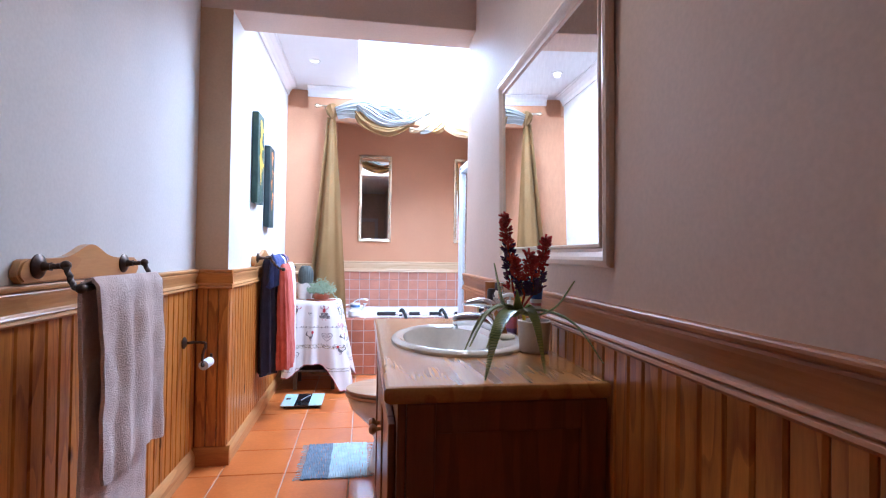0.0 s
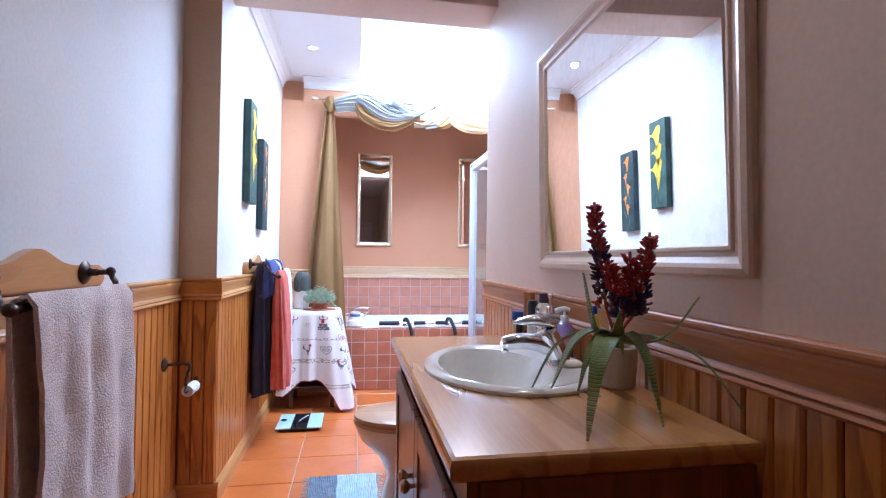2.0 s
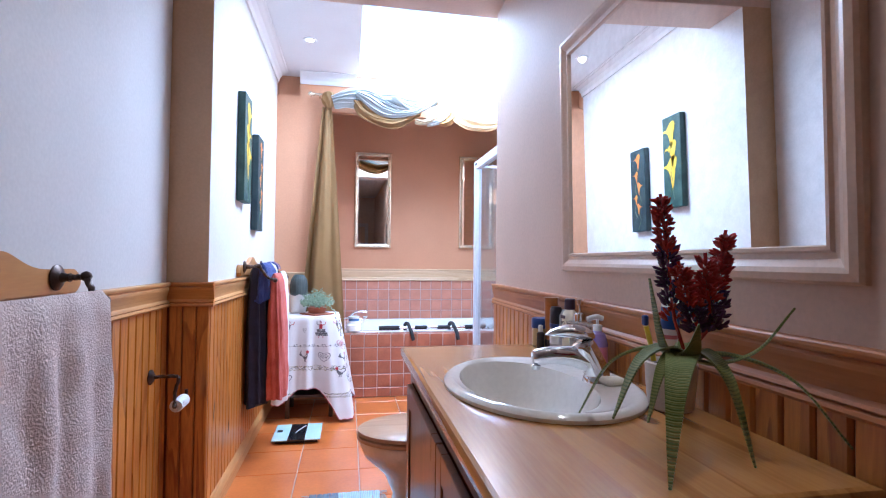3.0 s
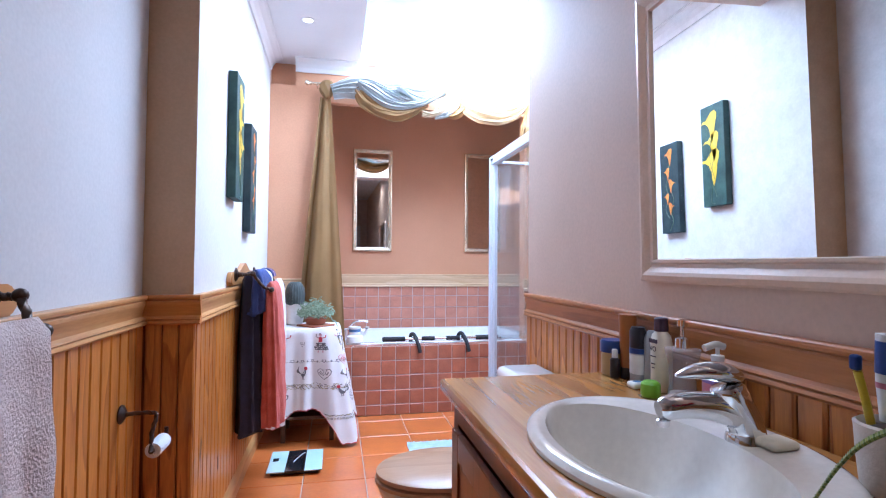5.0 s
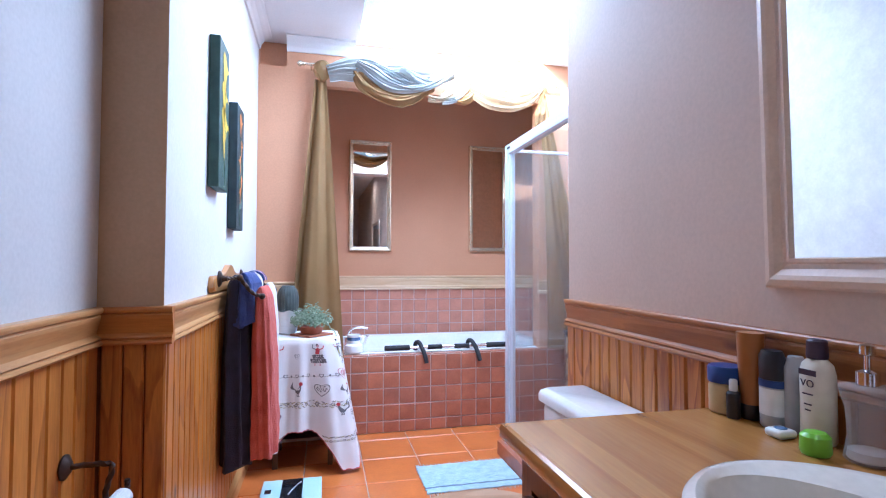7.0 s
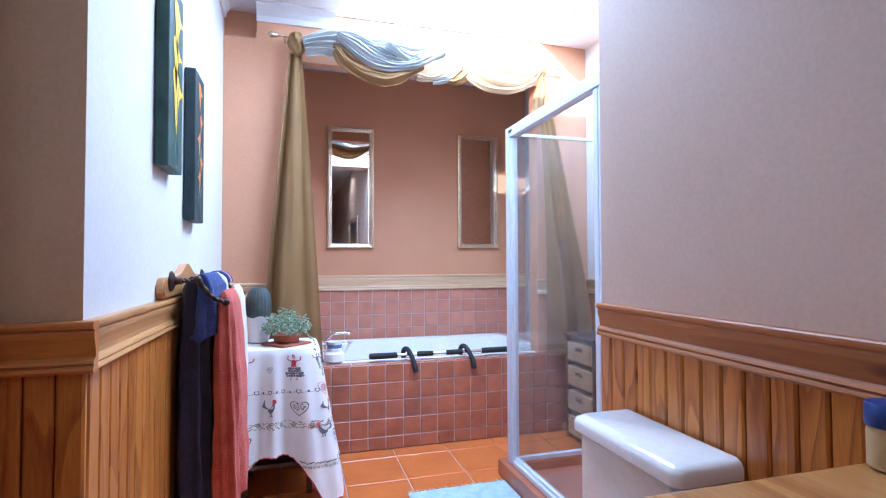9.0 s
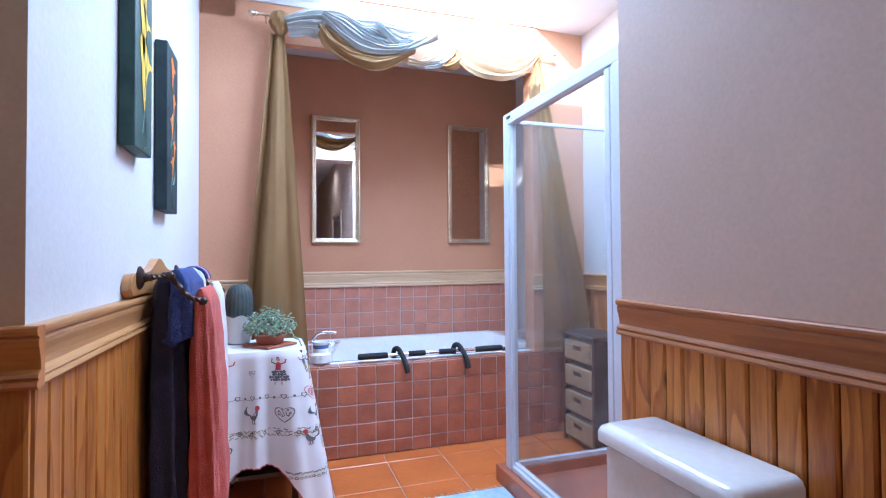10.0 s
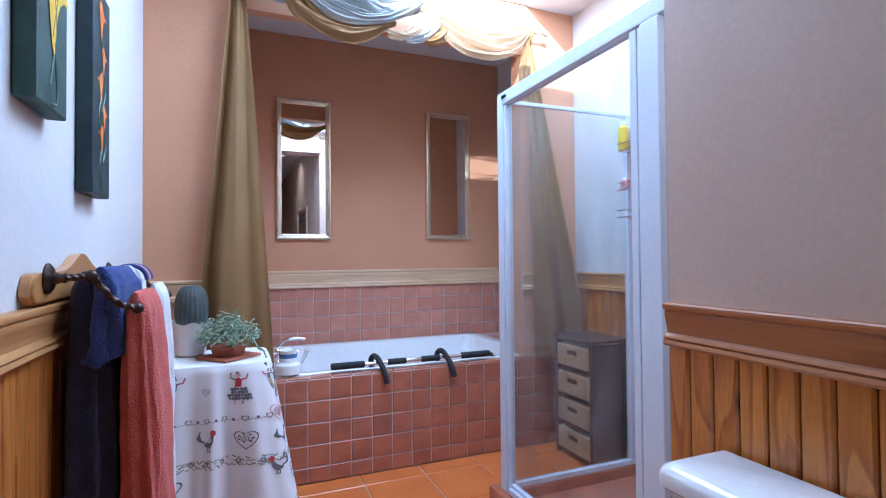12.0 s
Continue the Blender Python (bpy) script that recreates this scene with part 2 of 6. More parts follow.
def tube(pts, radius, segs=12, twist=0.0, squash=1.0):
    return add_tube(bmesh.new(), pts, radius, segs, twist, squash)


def curve_pts(ctrl, steps=8):
    """Catmull-Rom through the control points."""
    c = [Vector(p) for p in ctrl]
    c = [2 * c[0] - c[1]] + c + [2 * c[-1] - c[-2]]
    out = []
    for i in range(1, len(c) - 2):
        for s in range(steps):
            t = s / steps
            p0, p1, p2, p3 = c[i - 1:i + 3]
            out.append(0.5 * ((2 * p1) + (p2 - p0) * t + (2 * p0 - 5 * p1 + 4 * p2 - p3) * t * t + (3 * p1 - p0 - 3 * p2 + p3) * t ** 3))
    out.append(c[-2])
    return out


def sheet(nu, nv, place, thick=0.004):
    """A cloth: place(u, v) for u, v in 0..1, given a thickness by a second skin along the normals."""
    bm = bmesh.new()
    vs = [[bm.verts.new(place(i / nu, j / nv)) for j in range(nv + 1)] for i in range(nu + 1)]
    for i in range(nu):
        for j in range(nv):
            bm.faces.new((vs[i][j], vs[i + 1][j], vs[i + 1][j + 1], vs[i][j + 1]))
    bm.normal_update()
    off = [[vs[i][j].co - vs[i][j].normal * thick for j in range(nv + 1)] for i in range(nu + 1)]
    ws = [[bm.verts.new(p) for p in col] for col in off]
    for i in range(nu):
        for j in range(nv):
            bm.faces.new((ws[i][j + 1], ws[i + 1][j + 1], ws[i + 1][j], ws[i][j]))
    for j in range(nv):
        bm.faces.new((vs[0][j], vs[0][j + 1], ws[0][j + 1], ws[0][j]))
        bm.faces.new((vs[nu][j + 1], vs[nu][j], ws[nu][j], ws[nu][j + 1]))
    for i in range(nu):
        bm.faces.new((vs[i + 1][0], vs[i][0], ws[i][0], ws[i + 1][0]))
        bm.faces.new((vs[i][nv], vs[i + 1][nv], ws[i + 1][nv], ws[i][nv]))
    bm.normal_update()
    return bm

# ---- setting ----
XL, XF, XR, XE = -0.82, -0.650, 0.745, 1.80
YS, YO, YW, YB, YA = -1.30, 3.59, 3.80, 5.58, 6.61
RAIL0, RAIL1 = 0.957, 1.063
JAMB, LINTEL, RECESS_TOP = -0.235, 2.43, 2.775


def right_face(y):
    """The face of the right-hand wall, which closes in slightly towards the entrance."""
    return 0.728 - 0.022 * (3.80 - y)



structure("wall_left_near", box(XL - 0.18, XL, YS, YO, 0, 2.80), M_WHITE_WALL, "cream-white plastered wall above pine panelling", "wall")
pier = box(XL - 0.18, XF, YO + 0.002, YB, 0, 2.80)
# the pier's front face is coloured tan, the other faces white
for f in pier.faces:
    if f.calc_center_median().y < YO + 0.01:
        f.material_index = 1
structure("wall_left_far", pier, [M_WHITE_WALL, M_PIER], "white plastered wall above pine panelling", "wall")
structure("wall_right", add_prism(bmesh.new(), [(right_face(YS), YS), (XR + 0.14, YS), (XR + 0.14, YW), (right_face(YW), YW)], lambda t, u, v: (u, v, 2.80 * t)), M_BEIGE_WALL, "beige plastered wall behind the washstand", "wall")
structure("wall_shower_end", box(XR + 0.142, XE + 0.15, YW - 0.12, YW, 0, 2.80), M_BEIGE_WALL, "plastered end wall of the shower", "wall")
structure("wall_far_right", box(XE, XE + 0.15, YW + 0.002, YA + 0.14, 0, 2.80), M_WHITE_WALL, "white plastered wall beside the bath", "wall")
structure("wall_entrance", box(XL - 0.18, XR + 0.14, YS - 0.14, YS - 0.002, 0, 2.80), M_BEIGE_WALL, "beige plastered wall with a panelled door", "wall")
structure("wall_back", boxes((
    (XL - 0.18, XF - 0.002, YB + 0.002, YB + 0.12, 0, 2.80),
    (XF, JAMB, YB, YB + 0.12, 0, 2.545),
    (XF, -0.465, YB + 0.09, YB + 0.12, 2.545, 2.80),
    (-0.465, JAMB, YB, YB + 0.12, 2.545, 2.80),
    (JAMB, 1.40, YB, YB + 0.06, LINTEL, 2.80),
    (1.40, XE - 0.002, YB, YB + 0.12, 0, 2.80))), M_TAN_WALL, "terracotta-tan plastered wall round the bath recess", "wall")
structure("wall_recess", boxes((
    (JAMB - 0.15, JAMB, YB + 0.122, YA, 0, RECESS_TOP),
    (JAMB - 0.15, XE - 0.002, YA, YA + 0.14, 0, RECESS_TOP))), M_TAN_WALL, "terracotta-tan plastered wall behind the bath", "wall")
structure("wall_beam", box(XL, XR, YO, 3.86, 2.502, 2.80, 0.006), M_BEIGE_WALL, "plastered beam over the opening", "beam")
structure("floor_slab", boxes(((XL - 0.18, XR + 0.14, YS - 0.14, YW - 0.12, -0.12, -0.006), (XL - 0.18, XE + 0.15, YW - 0.12, YA + 0.14, -0.12, -0.006))), M_GROUT, "grouted floor bed under terracotta tiles", "floor")
structure("ceiling_near", box(XL - 0.18, XR + 0.14, YS - 0.14, 3.72, 2.802, 2.83), M_CEILING, "white ceiling over the washstand", "ceiling")
structure("ceiling_far", boxes((
    (XL - 0.18, 0.0, 3.722, YB + 0.14, 2.74, 2.80),
    (1.45, XE + 0.15, 3.722, YB + 0.14, 2.74, 2.80),
    (0.002, 1.448, 3.722, 3.98, 2.74, 2.768))), M_CEILING, "white plasterboard ceiling round a roof light", "ceiling")
structure("ceiling_recess", box(JAMB - 0.15, XE - 0.002, YB + 0.062, YA + 0.14, RECESS_TOP + 0.002, 2.93), M_CEILING, "white ceiling over the bath", "ceiling")


def rail(name, profile, place, material, label):
    bm = add_prism(bmesh.new(), profile, place)
    return structure(name, bm, material, label, "trim")


def dado(z0, z1, out):
    """The moulding's outline: bottom bead, long ogee, groove and top lip, between two heights."""
    shape = ((0, 0), (0.80, 0), (1.0, 0.06), (0.92, 0.12), (0.74, 0.15), (0.90, 0.19), (0.80, 0.24), (0.46, 0.30), (0.50, 0.42), (0.62, 0.56),
             (0.76, 0.68), (0.80, 0.77), (0.70, 0.82), (0.94, 0.86), (1.0, 0.92), (0.98, 0.97), (0.88, 1), (0, 1))
    return [(u * out, z0 + v * (z1 - z0)) for u, v in shape]


DADO = dado(RAIL0, RAIL1, 0.030)
DADO_BACK = dado(0.953, 1.079, 0.032)
BASE = [(0, 0), (0.028, 0), (0.028, 0.060), (0.022, 0.078), (0.016, 0.090), (0.010, 0.098), (0, 0.100)]
COVE = [(0, 0), (0.012, 0), (0.020, 0.030), (0.040, 0.058), (0.070, 0.076), (0.085, 0.080), (0.085, 0.090), (0, 0.090)]


def along_y(x, sign, y0, y1):
    return lambda t, u, v: (x + sign * u, y0 + (y1 - y0) * t, v)


def along_x(y, sign, x0, x1):
    return lambda t, u, v: (x0 + (x1 - x0) * t, y + sign * u, v)


for prof, title, lab in ((DADO, "trim_dado", "moulded varnished pine dado rail"), (BASE, "baseboard", "varnished pine skirting board")):
    rail(title + "_left_near", prof, along_y(XL, 1, YS, YO - 0.032), M_RAIL_Y, lab)
    rail(title + "_pier", prof, along_x(YO, -1, XL + 0.002, XF + 0.030), M_PIER_RAIL, lab)
    rail(title + "_left_far", prof, along_y(XF, 1, YO - 0.002, YB - 0.002), M_RAIL_Y, lab)
    rail(title + "_right", dado(RAIL0 - 0.010, RAIL1 - 0.014, 0.026) if prof is DADO else prof, lambda t, u, v: (right_face(YS + (YW - 0.004 - YS) * t) - u, YS + (YW - 0.004 - YS) * t, v), M_RAIL_SHADED, lab)
    rail(title + "_far_right", prof, along_y(XE, -1, 4.97, YB - 0.002), M_RAIL_Y, lab)
rail("trim_dado_back_left", DADO, along_x(YB, -1, XF + 0.031, JAMB), M_RAIL_X, "moulded pale pine dado rail")
rail("trim_dado_recess", DADO_BACK, along_x(YA, -1, JAMB + 0.002, XE - 0.003), M_RAIL_X, "moulded pale pine dado rail above bath tiles")
rail("trim_dado_back_right", DADO, along_x(YB, -1, 1.385, XE - 0.031), M_RAIL_X, "moulded pale pine dado rail")
for nm, place in (("trim_cove_left", lambda t, u, v: (XF + u, 3.862 + (YB - 3.862) * t, 2.65 + v)),
                  ("trim_cove_back", lambda t, u, v: (-0.465 + 0.465 * t, YB - u, 2.65 + v))):
    rail(nm, COVE, place, M_CEILING, "white plaster coving")

# ---- materials of the things ----
M_GOLD_SHEER = matte("olive-gold sheer cloth", (0.31, 0.175, 0.060), (0.42, 0.255, 0.095), 3, 260, 0.6, 0.4, sheen=0.1)
M_BLUE_SHEER = matte("blue-grey sheer cloth", (0.38, 0.40, 0.39), (0.58, 0.59, 0.56), 3, 260, 0.5, 0.4, sheen=0.4)
M_CREAM_SHEER = matte("cream-gold sheer cloth", (0.50, 0.40, 0.24), (0.66, 0.56, 0.38), 3, 260, 0.5, 0.4, sheen=0.4)


def see_through(m, share):
    """Lets a share of the light straight through, as thin cloth does."""
    nt = m.node_tree
    bs, out = nt.nodes["Principled BSDF"], nt.nodes["Material Output"]
    tr, tl = (nt.nodes.new("ShaderNodeBsdf" + k) for k in ("Transparent", "Translucent"))
    mx = nt.nodes.new("ShaderNodeMixShader")
    mx2 = nt.nodes.new("ShaderNodeMixShader")
    col = bs.inputs["Base Color"].links[0].from_socket
    nt.links.new(col, tl.inputs["Color"])
    mx.inputs["Fac"].default_value = 0.4
    mx2.inputs["Fac"].default_value = share
    nt.links.new(bs.outputs["BSDF"], mx.inputs[1])
    nt.links.new(tl.outputs["BSDF"], mx.inputs[2])
    nt.links.new(mx.outputs["Shader"], mx2.inputs[1])
    nt.links.new(tr.outputs["BSDF"], mx2.inputs[2])
    nt.links.new(mx2.outputs["Shader"], out.inputs["Surface"])


see_through(M_GOLD_SHEER, 0.06)
see_through(M_BLUE_SHEER, 0.06)
see_through(M_CREAM_SHEER, 0.52)


def towelling(name, a, b):
    m = matte(name, a, b, 14, 190, 0.95, 1.0, sheen=0.12)
    m.node_tree.nodes["Bump"].inputs["Distance"].default_value = 0.006
    return m


M_TOWEL_MAUVE = towelling("mauve-beige towelling", (0.68, 0.52, 0.47), (0.86, 0.73, 0.68))
M_TOWEL_NAVY = towelling("navy towelling", (0.011, 0.013, 0.038), (0.026, 0.028, 0.07))
M_TOWEL_BLUE = towelling("blue towelling", (0.028, 0.045, 0.17), (0.05, 0.08, 0.26))
M_TOWEL_RED = towelling("coral red towelling", (0.47, 0.075, 0.050), (0.64, 0.145, 0.10))
M_TOWEL_WHITE = towelling("white towelling", (0.72, 0.72, 0.72), (0.82, 0.82, 0.82))
M_CLOTH = matte("white cotton cloth", (0.74, 0.72, 0.71), (0.82, 0.80, 0.79), 7, 500, 0.85, 0.5, sheen=0.2)
M_PRINT_GREY = plain("grey cloth print", (0.16, 0.15, 0.16), 0.85)
M_PRINT_PINK = plain("pink cloth print", (0.62, 0.33, 0.34), 0.85)
M_PRINT_RED = plain("red cloth print", (0.50, 0.05, 0.06), 0.85)
M_PRINT_OLIVE = plain("olive cloth print", (0.38, 0.33, 0.17), 0.85)
M_CACTUS = matte("grey-green cactus skin", (0.038, 0.048, 0.046), (0.085, 0.098, 0.092), 20, 150, 0.8, 0.8)
M_SPINE = plain("pale cactus spine", (0.42, 0.38, 0.30), 0.7)
M_SUCCULENT = matte("grey-green succulent leaf", (0.14, 0.22, 0.12), (0.42, 0.50, 0.35), 45, 120, 0.5, 0.2)
M_CLAY = matte("terracotta clay", (0.30, 0.085, 0.04), (0.42, 0.14, 0.07), 10, 140, 0.7, 0.4)
M_SOIL = matte("potting soil", (0.04, 0.025, 0.015), (0.08, 0.05, 0.03), 40, 200, 0.95, 1.0)
M_BEAD_GREEN = matte("green glass bead", (0.075, 0.13, 0.02), (0.17, 0.23, 0.06), 25, 200, 0.3, 0.2, coat=0.3)
M_BEAD_YELLOW = matte("pale yellow-green bead", (0.19, 0.23, 0.05), (0.32, 0.34, 0.11), 25, 200, 0.35, 0.2, coat=0.3)
M_BEAD_RED = matte("red glass bead", (0.28, 0.012, 0.012), (0.48, 0.03, 0.025), 60, 200, 0.25, 0.1, coat=0.5)
M_BEAD_PLUM = matte("plum glass bead", (0.045, 0.012, 0.045), (0.10, 0.025, 0.085), 60, 200, 0.25, 0.1, coat=0.5)
M_STONE_POT = matte("beige stone pot", (0.48, 0.41, 0.34), (0.60, 0.53, 0.46), 12, 150, 0.75, 0.5)
M_SEAT_WOOD = wood("pale wooden seat", (0.34, 0.18, 0.09), (0.50, 0.31, 0.18), (0.25, 0.12, 0.05), "x", 0.38, 0.2, 4, 0.2)
M_PLAQUE = wood("honey pine plaque", (0.42, 0.17, 0.045), (0.58, 0.29, 0.09), (0.2, 0.07, 0.02), "y", 0.28, 0.3, 4, 0.5)
M_RUG_DARK = matte("slate blue rag weave", (0.10, 0.14, 0.20), (0.24, 0.30, 0.36), 25, 300, 0.95, 1.0)
M_RUG_LIGHT = matte("pale blue rag weave", (0.36, 0.50, 0.58), (0.55, 0.68, 0.74), 25, 300, 0.95, 1.0)
M_SCALE_CYAN = matte("pale cyan scale glass", (0.50, 0.72, 0.74), (0.58, 0.78, 0.80), 6, 100, 0.1, 0.0, coat=0.6)
M_SCALE_BLACK = plain("black scale glass", (0.015, 0.015, 0.018), 0.1, 0, 0.6)
M_WICKER = matte("straw wicker", (0.42, 0.29, 0.16), (0.66, 0.49, 0.29), 40, 240, 0.8, 1.0)
M_UNIT = matte("dark stained wood", (0.055, 0.033, 0.022), (0.11, 0.068, 0.045), 12, 160, 0.5, 0.3)
M_CANVAS_GREEN = matte("dark green painted canvas", (0.012, 0.045, 0.04), (0.05, 0.11, 0.085), 14, 260, 0.55, 0.6)
M_CANVAS_BLUE = matte("dark teal painted canvas", (0.008, 0.022, 0.03), (0.03, 0.06, 0.06), 14, 260, 0.55, 0.6)
M_LILY_YELLOW = matte("yellow oil paint", (0.72, 0.40, 0.015), (0.82, 0.62, 0.06), 20, 200, 0.45, 0.5)
M_LILY_ORANGE = matte("orange oil paint", (0.62, 0.13, 0.02), (0.78, 0.32, 0.06), 20, 200, 0.45, 0.5)
M_STEM = matte("green oil paint", (0.06, 0.11, 0.07), (0.12, 0.18, 0.11), 20, 200, 0.45, 0.5)
M_PALE_WOOD = wood("pale turned wood", (0.45, 0.2, 0.07), (0.6, 0.32, 0.12), (0.3, 0.1, 0.03), "z", 0.3, 0.3, 4, 0.5)
M_PLASTIC_WHITE = plain("white plastic", (0.75, 0.75, 0.74), 0.3)
M_PLASTIC_BLUE = plain("blue plastic lid", (0.015, 0.05, 0.22), 0.3)
M_PLASTIC_DARK = plain("dark plastic cap", (0.015, 0.013, 0.02), 0.3)
M_PLASTIC_GREEN = plain("lime green plastic", (0.22, 0.55, 0.03), 0.35)
M_PLASTIC_GREY = plain("grey plastic", (0.38, 0.39, 0.41), 0.3)
M_YELLOW_JELLY = plain("amber jelly jar", (0.50, 0.36, 0.16), 0.3)
M_BROWN_TUBE = plain("orange-brown tube", (0.36, 0.13, 0.03), 0.3)
M_CREAM_BOTTLE = plain("cream bottle", (0.78, 0.72, 0.60), 0.28)
M_INK = plain("dark printed label", (0.05, 0.025, 0.05), 0.5)
M_PURPLE = plain("lilac soap bottle", (0.26, 0.18, 0.42), 0.18)
M_PINK_LABEL = plain("pink label", (0.50, 0.16, 0.22), 0.4)
M_SOAP = plain("ivory soap", (0.72, 0.66, 0.52), 0.5)
M_YELLOW_BOTTLE = plain("yellow plastic bottle", (0.72, 0.55, 0.03), 0.35)
M_PORCELAIN_BLUE = plain("blue glaze", (0.12, 0.22, 0.42), 0.25)
M_ACRYLIC = matte("white bath enamel", (0.82, 0.84, 0.84), (0.86, 0.87, 0.87), 3, 50, 0.12, 0.0, coat=0.5)
M_BRASS = plain("aged brass knob", (0.38, 0.24, 0.10), 0.3, 0.9)

M_BULB, _nt, _bs = shader("lit frosted bulb")
_bs.inputs["Emission Color"].default_value = (1.0, 0.95, 0.9, 1)
_bs.inputs["Emission Strength"].default_value = 0.6

# ---- roof light, entrance, ceiling lamp and added fill lamp ----
sk = thing("roof_light", (0.725, 4.78, 2.74), "white-framed roof light letting in bright daylight", "skylight")
part("frame", boxes(((0.0, 0.02, 3.98, YB - 0.001, 2.745, 2.90), (1.43, 1.45, 3.98, YB - 0.001, 2.745, 2.90), (0.02, 1.43, 3.98, 4.0, 2.745, 2.90), (0.02, 1.43, YB - 0.016, YB - 0.001, 2.745, 2.90))), M_CEILING, sk)
pane = part("pane", box(0.021, 1.429, 4.001, YB - 0.017, 2.884, 2.890), M_PANE, sk)


def door(x0, x1, y):
    d = thing("door_1", ((x0 + x1) / 2, y, 0), "white panelled door, closed, in a white frame", "door")
    d["kind"] = "structure"
    part("leaf", box(x0, x1, y, y + 0.04, 0.005, 2.03, 0.004), M_FRAME_CREAM, d)
    for za, zb in ((0.2, 0.95), (1.1, 1.9)):
        for xa, xb in ((x0 + 0.1, (x0 + x1) / 2 - 0.05), ((x0 + x1) / 2 + 0.05, x1 - 0.1)):
            part("panel", box(xa, xb, y + 0.041, y + 0.055, za, zb, 0.01), M_FRAME_CREAM, d)
    part("door_frame", boxes(((x0 - 0.09, x0 - 0.002, y, y + 0.06, 0, 2.04), (x1 + 0.002, x1 + 0.09, y, y + 0.06, 0, 2.04), (x0 - 0.09, x1 + 0.09, y, y + 0.06, 2.042, 2.13)), 0.006), M_WHITE_WALL, d)
    part("handle", tube(((x1 - 0.06, y + 0.04, 1.02), (x1 - 0.06, y + 0.09, 1.02), (x1 - 0.18, y + 0.09, 1.02)), 0.009), M_BRASS, d, "brass lever handle", True)


door(-0.45, 0.36, YS)
# the added fill lamp gets the same ring and bulb
for lx, ly, lz, watts in LAMP_AND_FILL:
    dl = thing("ceiling_light_and_fill", (lx, ly, lz), "small round white recessed ceiling light, lit, the washstand one an added fill", "lamp", "recessed ceiling lights")
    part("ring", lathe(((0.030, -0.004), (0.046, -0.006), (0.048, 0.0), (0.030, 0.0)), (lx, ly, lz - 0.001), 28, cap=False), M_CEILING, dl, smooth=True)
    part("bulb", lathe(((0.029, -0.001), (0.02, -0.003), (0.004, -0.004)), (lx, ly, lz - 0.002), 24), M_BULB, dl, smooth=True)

# ---- mirrors and pictures ----


def hung_mirror(name, label, rect, steps, glass, place, mat, parent_at):
    """rect: u0, u1, v0, v1; steps: (inset, depth) of the moulding from the outer edge in; place(u, v, d) gives the world."""
    th = thing(name, parent_at, label, "mirror")
    u0, u1, v0, v1 = rect
    sides = ((0, "frame"), (1, "frame"), (2, "frame"), (3, "frame"))
    for k, nm in sides:
        bm = bmesh.new()
        rows = []
        for ins, dep in steps:
            c = ((u0 + ins, v0 + ins), (u1 - ins, v0 + ins), (u1 - ins, v1 - ins), (u0 + ins, v1 - ins))
            a, b = c[k], c[(k + 1) % 4]
            rows.append((bm.verts.new(place(*a, dep)), bm.verts.new(place(*b, dep))))
        for p, q in zip(rows, rows[1:]):
            bm.faces.new((p[0], p[1], q[1], q[0]))
        part(nm, bm, mat, th)
    gi = steps[-1][0] - 0.004
    bm = bmesh.new()
    vs = [bm.verts.new(place(u, v, glass)) for u, v in ((u0 + gi, v0 + gi), (u1 - gi, v0 + gi), (u1 - gi, v1 - gi), (u0 + gi, v1 - gi))]
    vb = [bm.verts.new(place(u, v, glass - 0.004)) for u, v in ((u0 + gi, v0 + gi), (u1 - gi, v0 + gi), (u1 - gi, v1 - gi), (u0 + gi, v1 - gi))]
    bm.faces.new(vs)
    bm.faces.new(vb[::-1])
    for i in range(4):
        bm.faces.new((vs[i], vs[(i + 1) % 4], vb[(i + 1) % 4], vb[i]))
    part("glass", bm, M_MIRROR, th, "clear silvered mirror glass")
    return th


hung_mirror("wall_mirror", "large cream-framed mirror hung above the washstand", (1.810, 2.866, 1.136, 1.93),
            ((0, 0), (0, 0.022), (0.005, 0.030), (0.017, 0.034), (0.026, 0.030), (0.039, 0.018), (0.048, 0.016), (0.052, 0.024), (0.058, 0.024), (0.062, 0.008)),
            0.014, lambda u, v, d: (0.690 + 0.016 * (u - 1.822) - 0.7 * d - 0.018 * (v - 1.139), u, v), M_FRAME_CREAM, (0.69, 2.34, 1.135))
NARROW = ((0, 0), (0, 0.022), (0.004, 0.030), (0.012, 0.031), (0.016, 0.024), (0.026, 0.022), (0.029, 0.027), (0.036, 0.026), (0.040, 0.014))
for x0, x1, z0, z1 in ((0.010, 0.395, 1.300, 2.312), (1.137, 1.520, 1.306, 2.318)):
    m = hung_mirror("narrow_mirror", "tall narrow silver-framed mirror above the bath", (x0, x1, z0, z1), NARROW, 0.016,
                    lambda u, v, d: (u, YA - 0.002 - d, v), M_SILVER, ((x0 + x1) / 2, YA, z0))
    m["group"] = "mirrors above the bath"


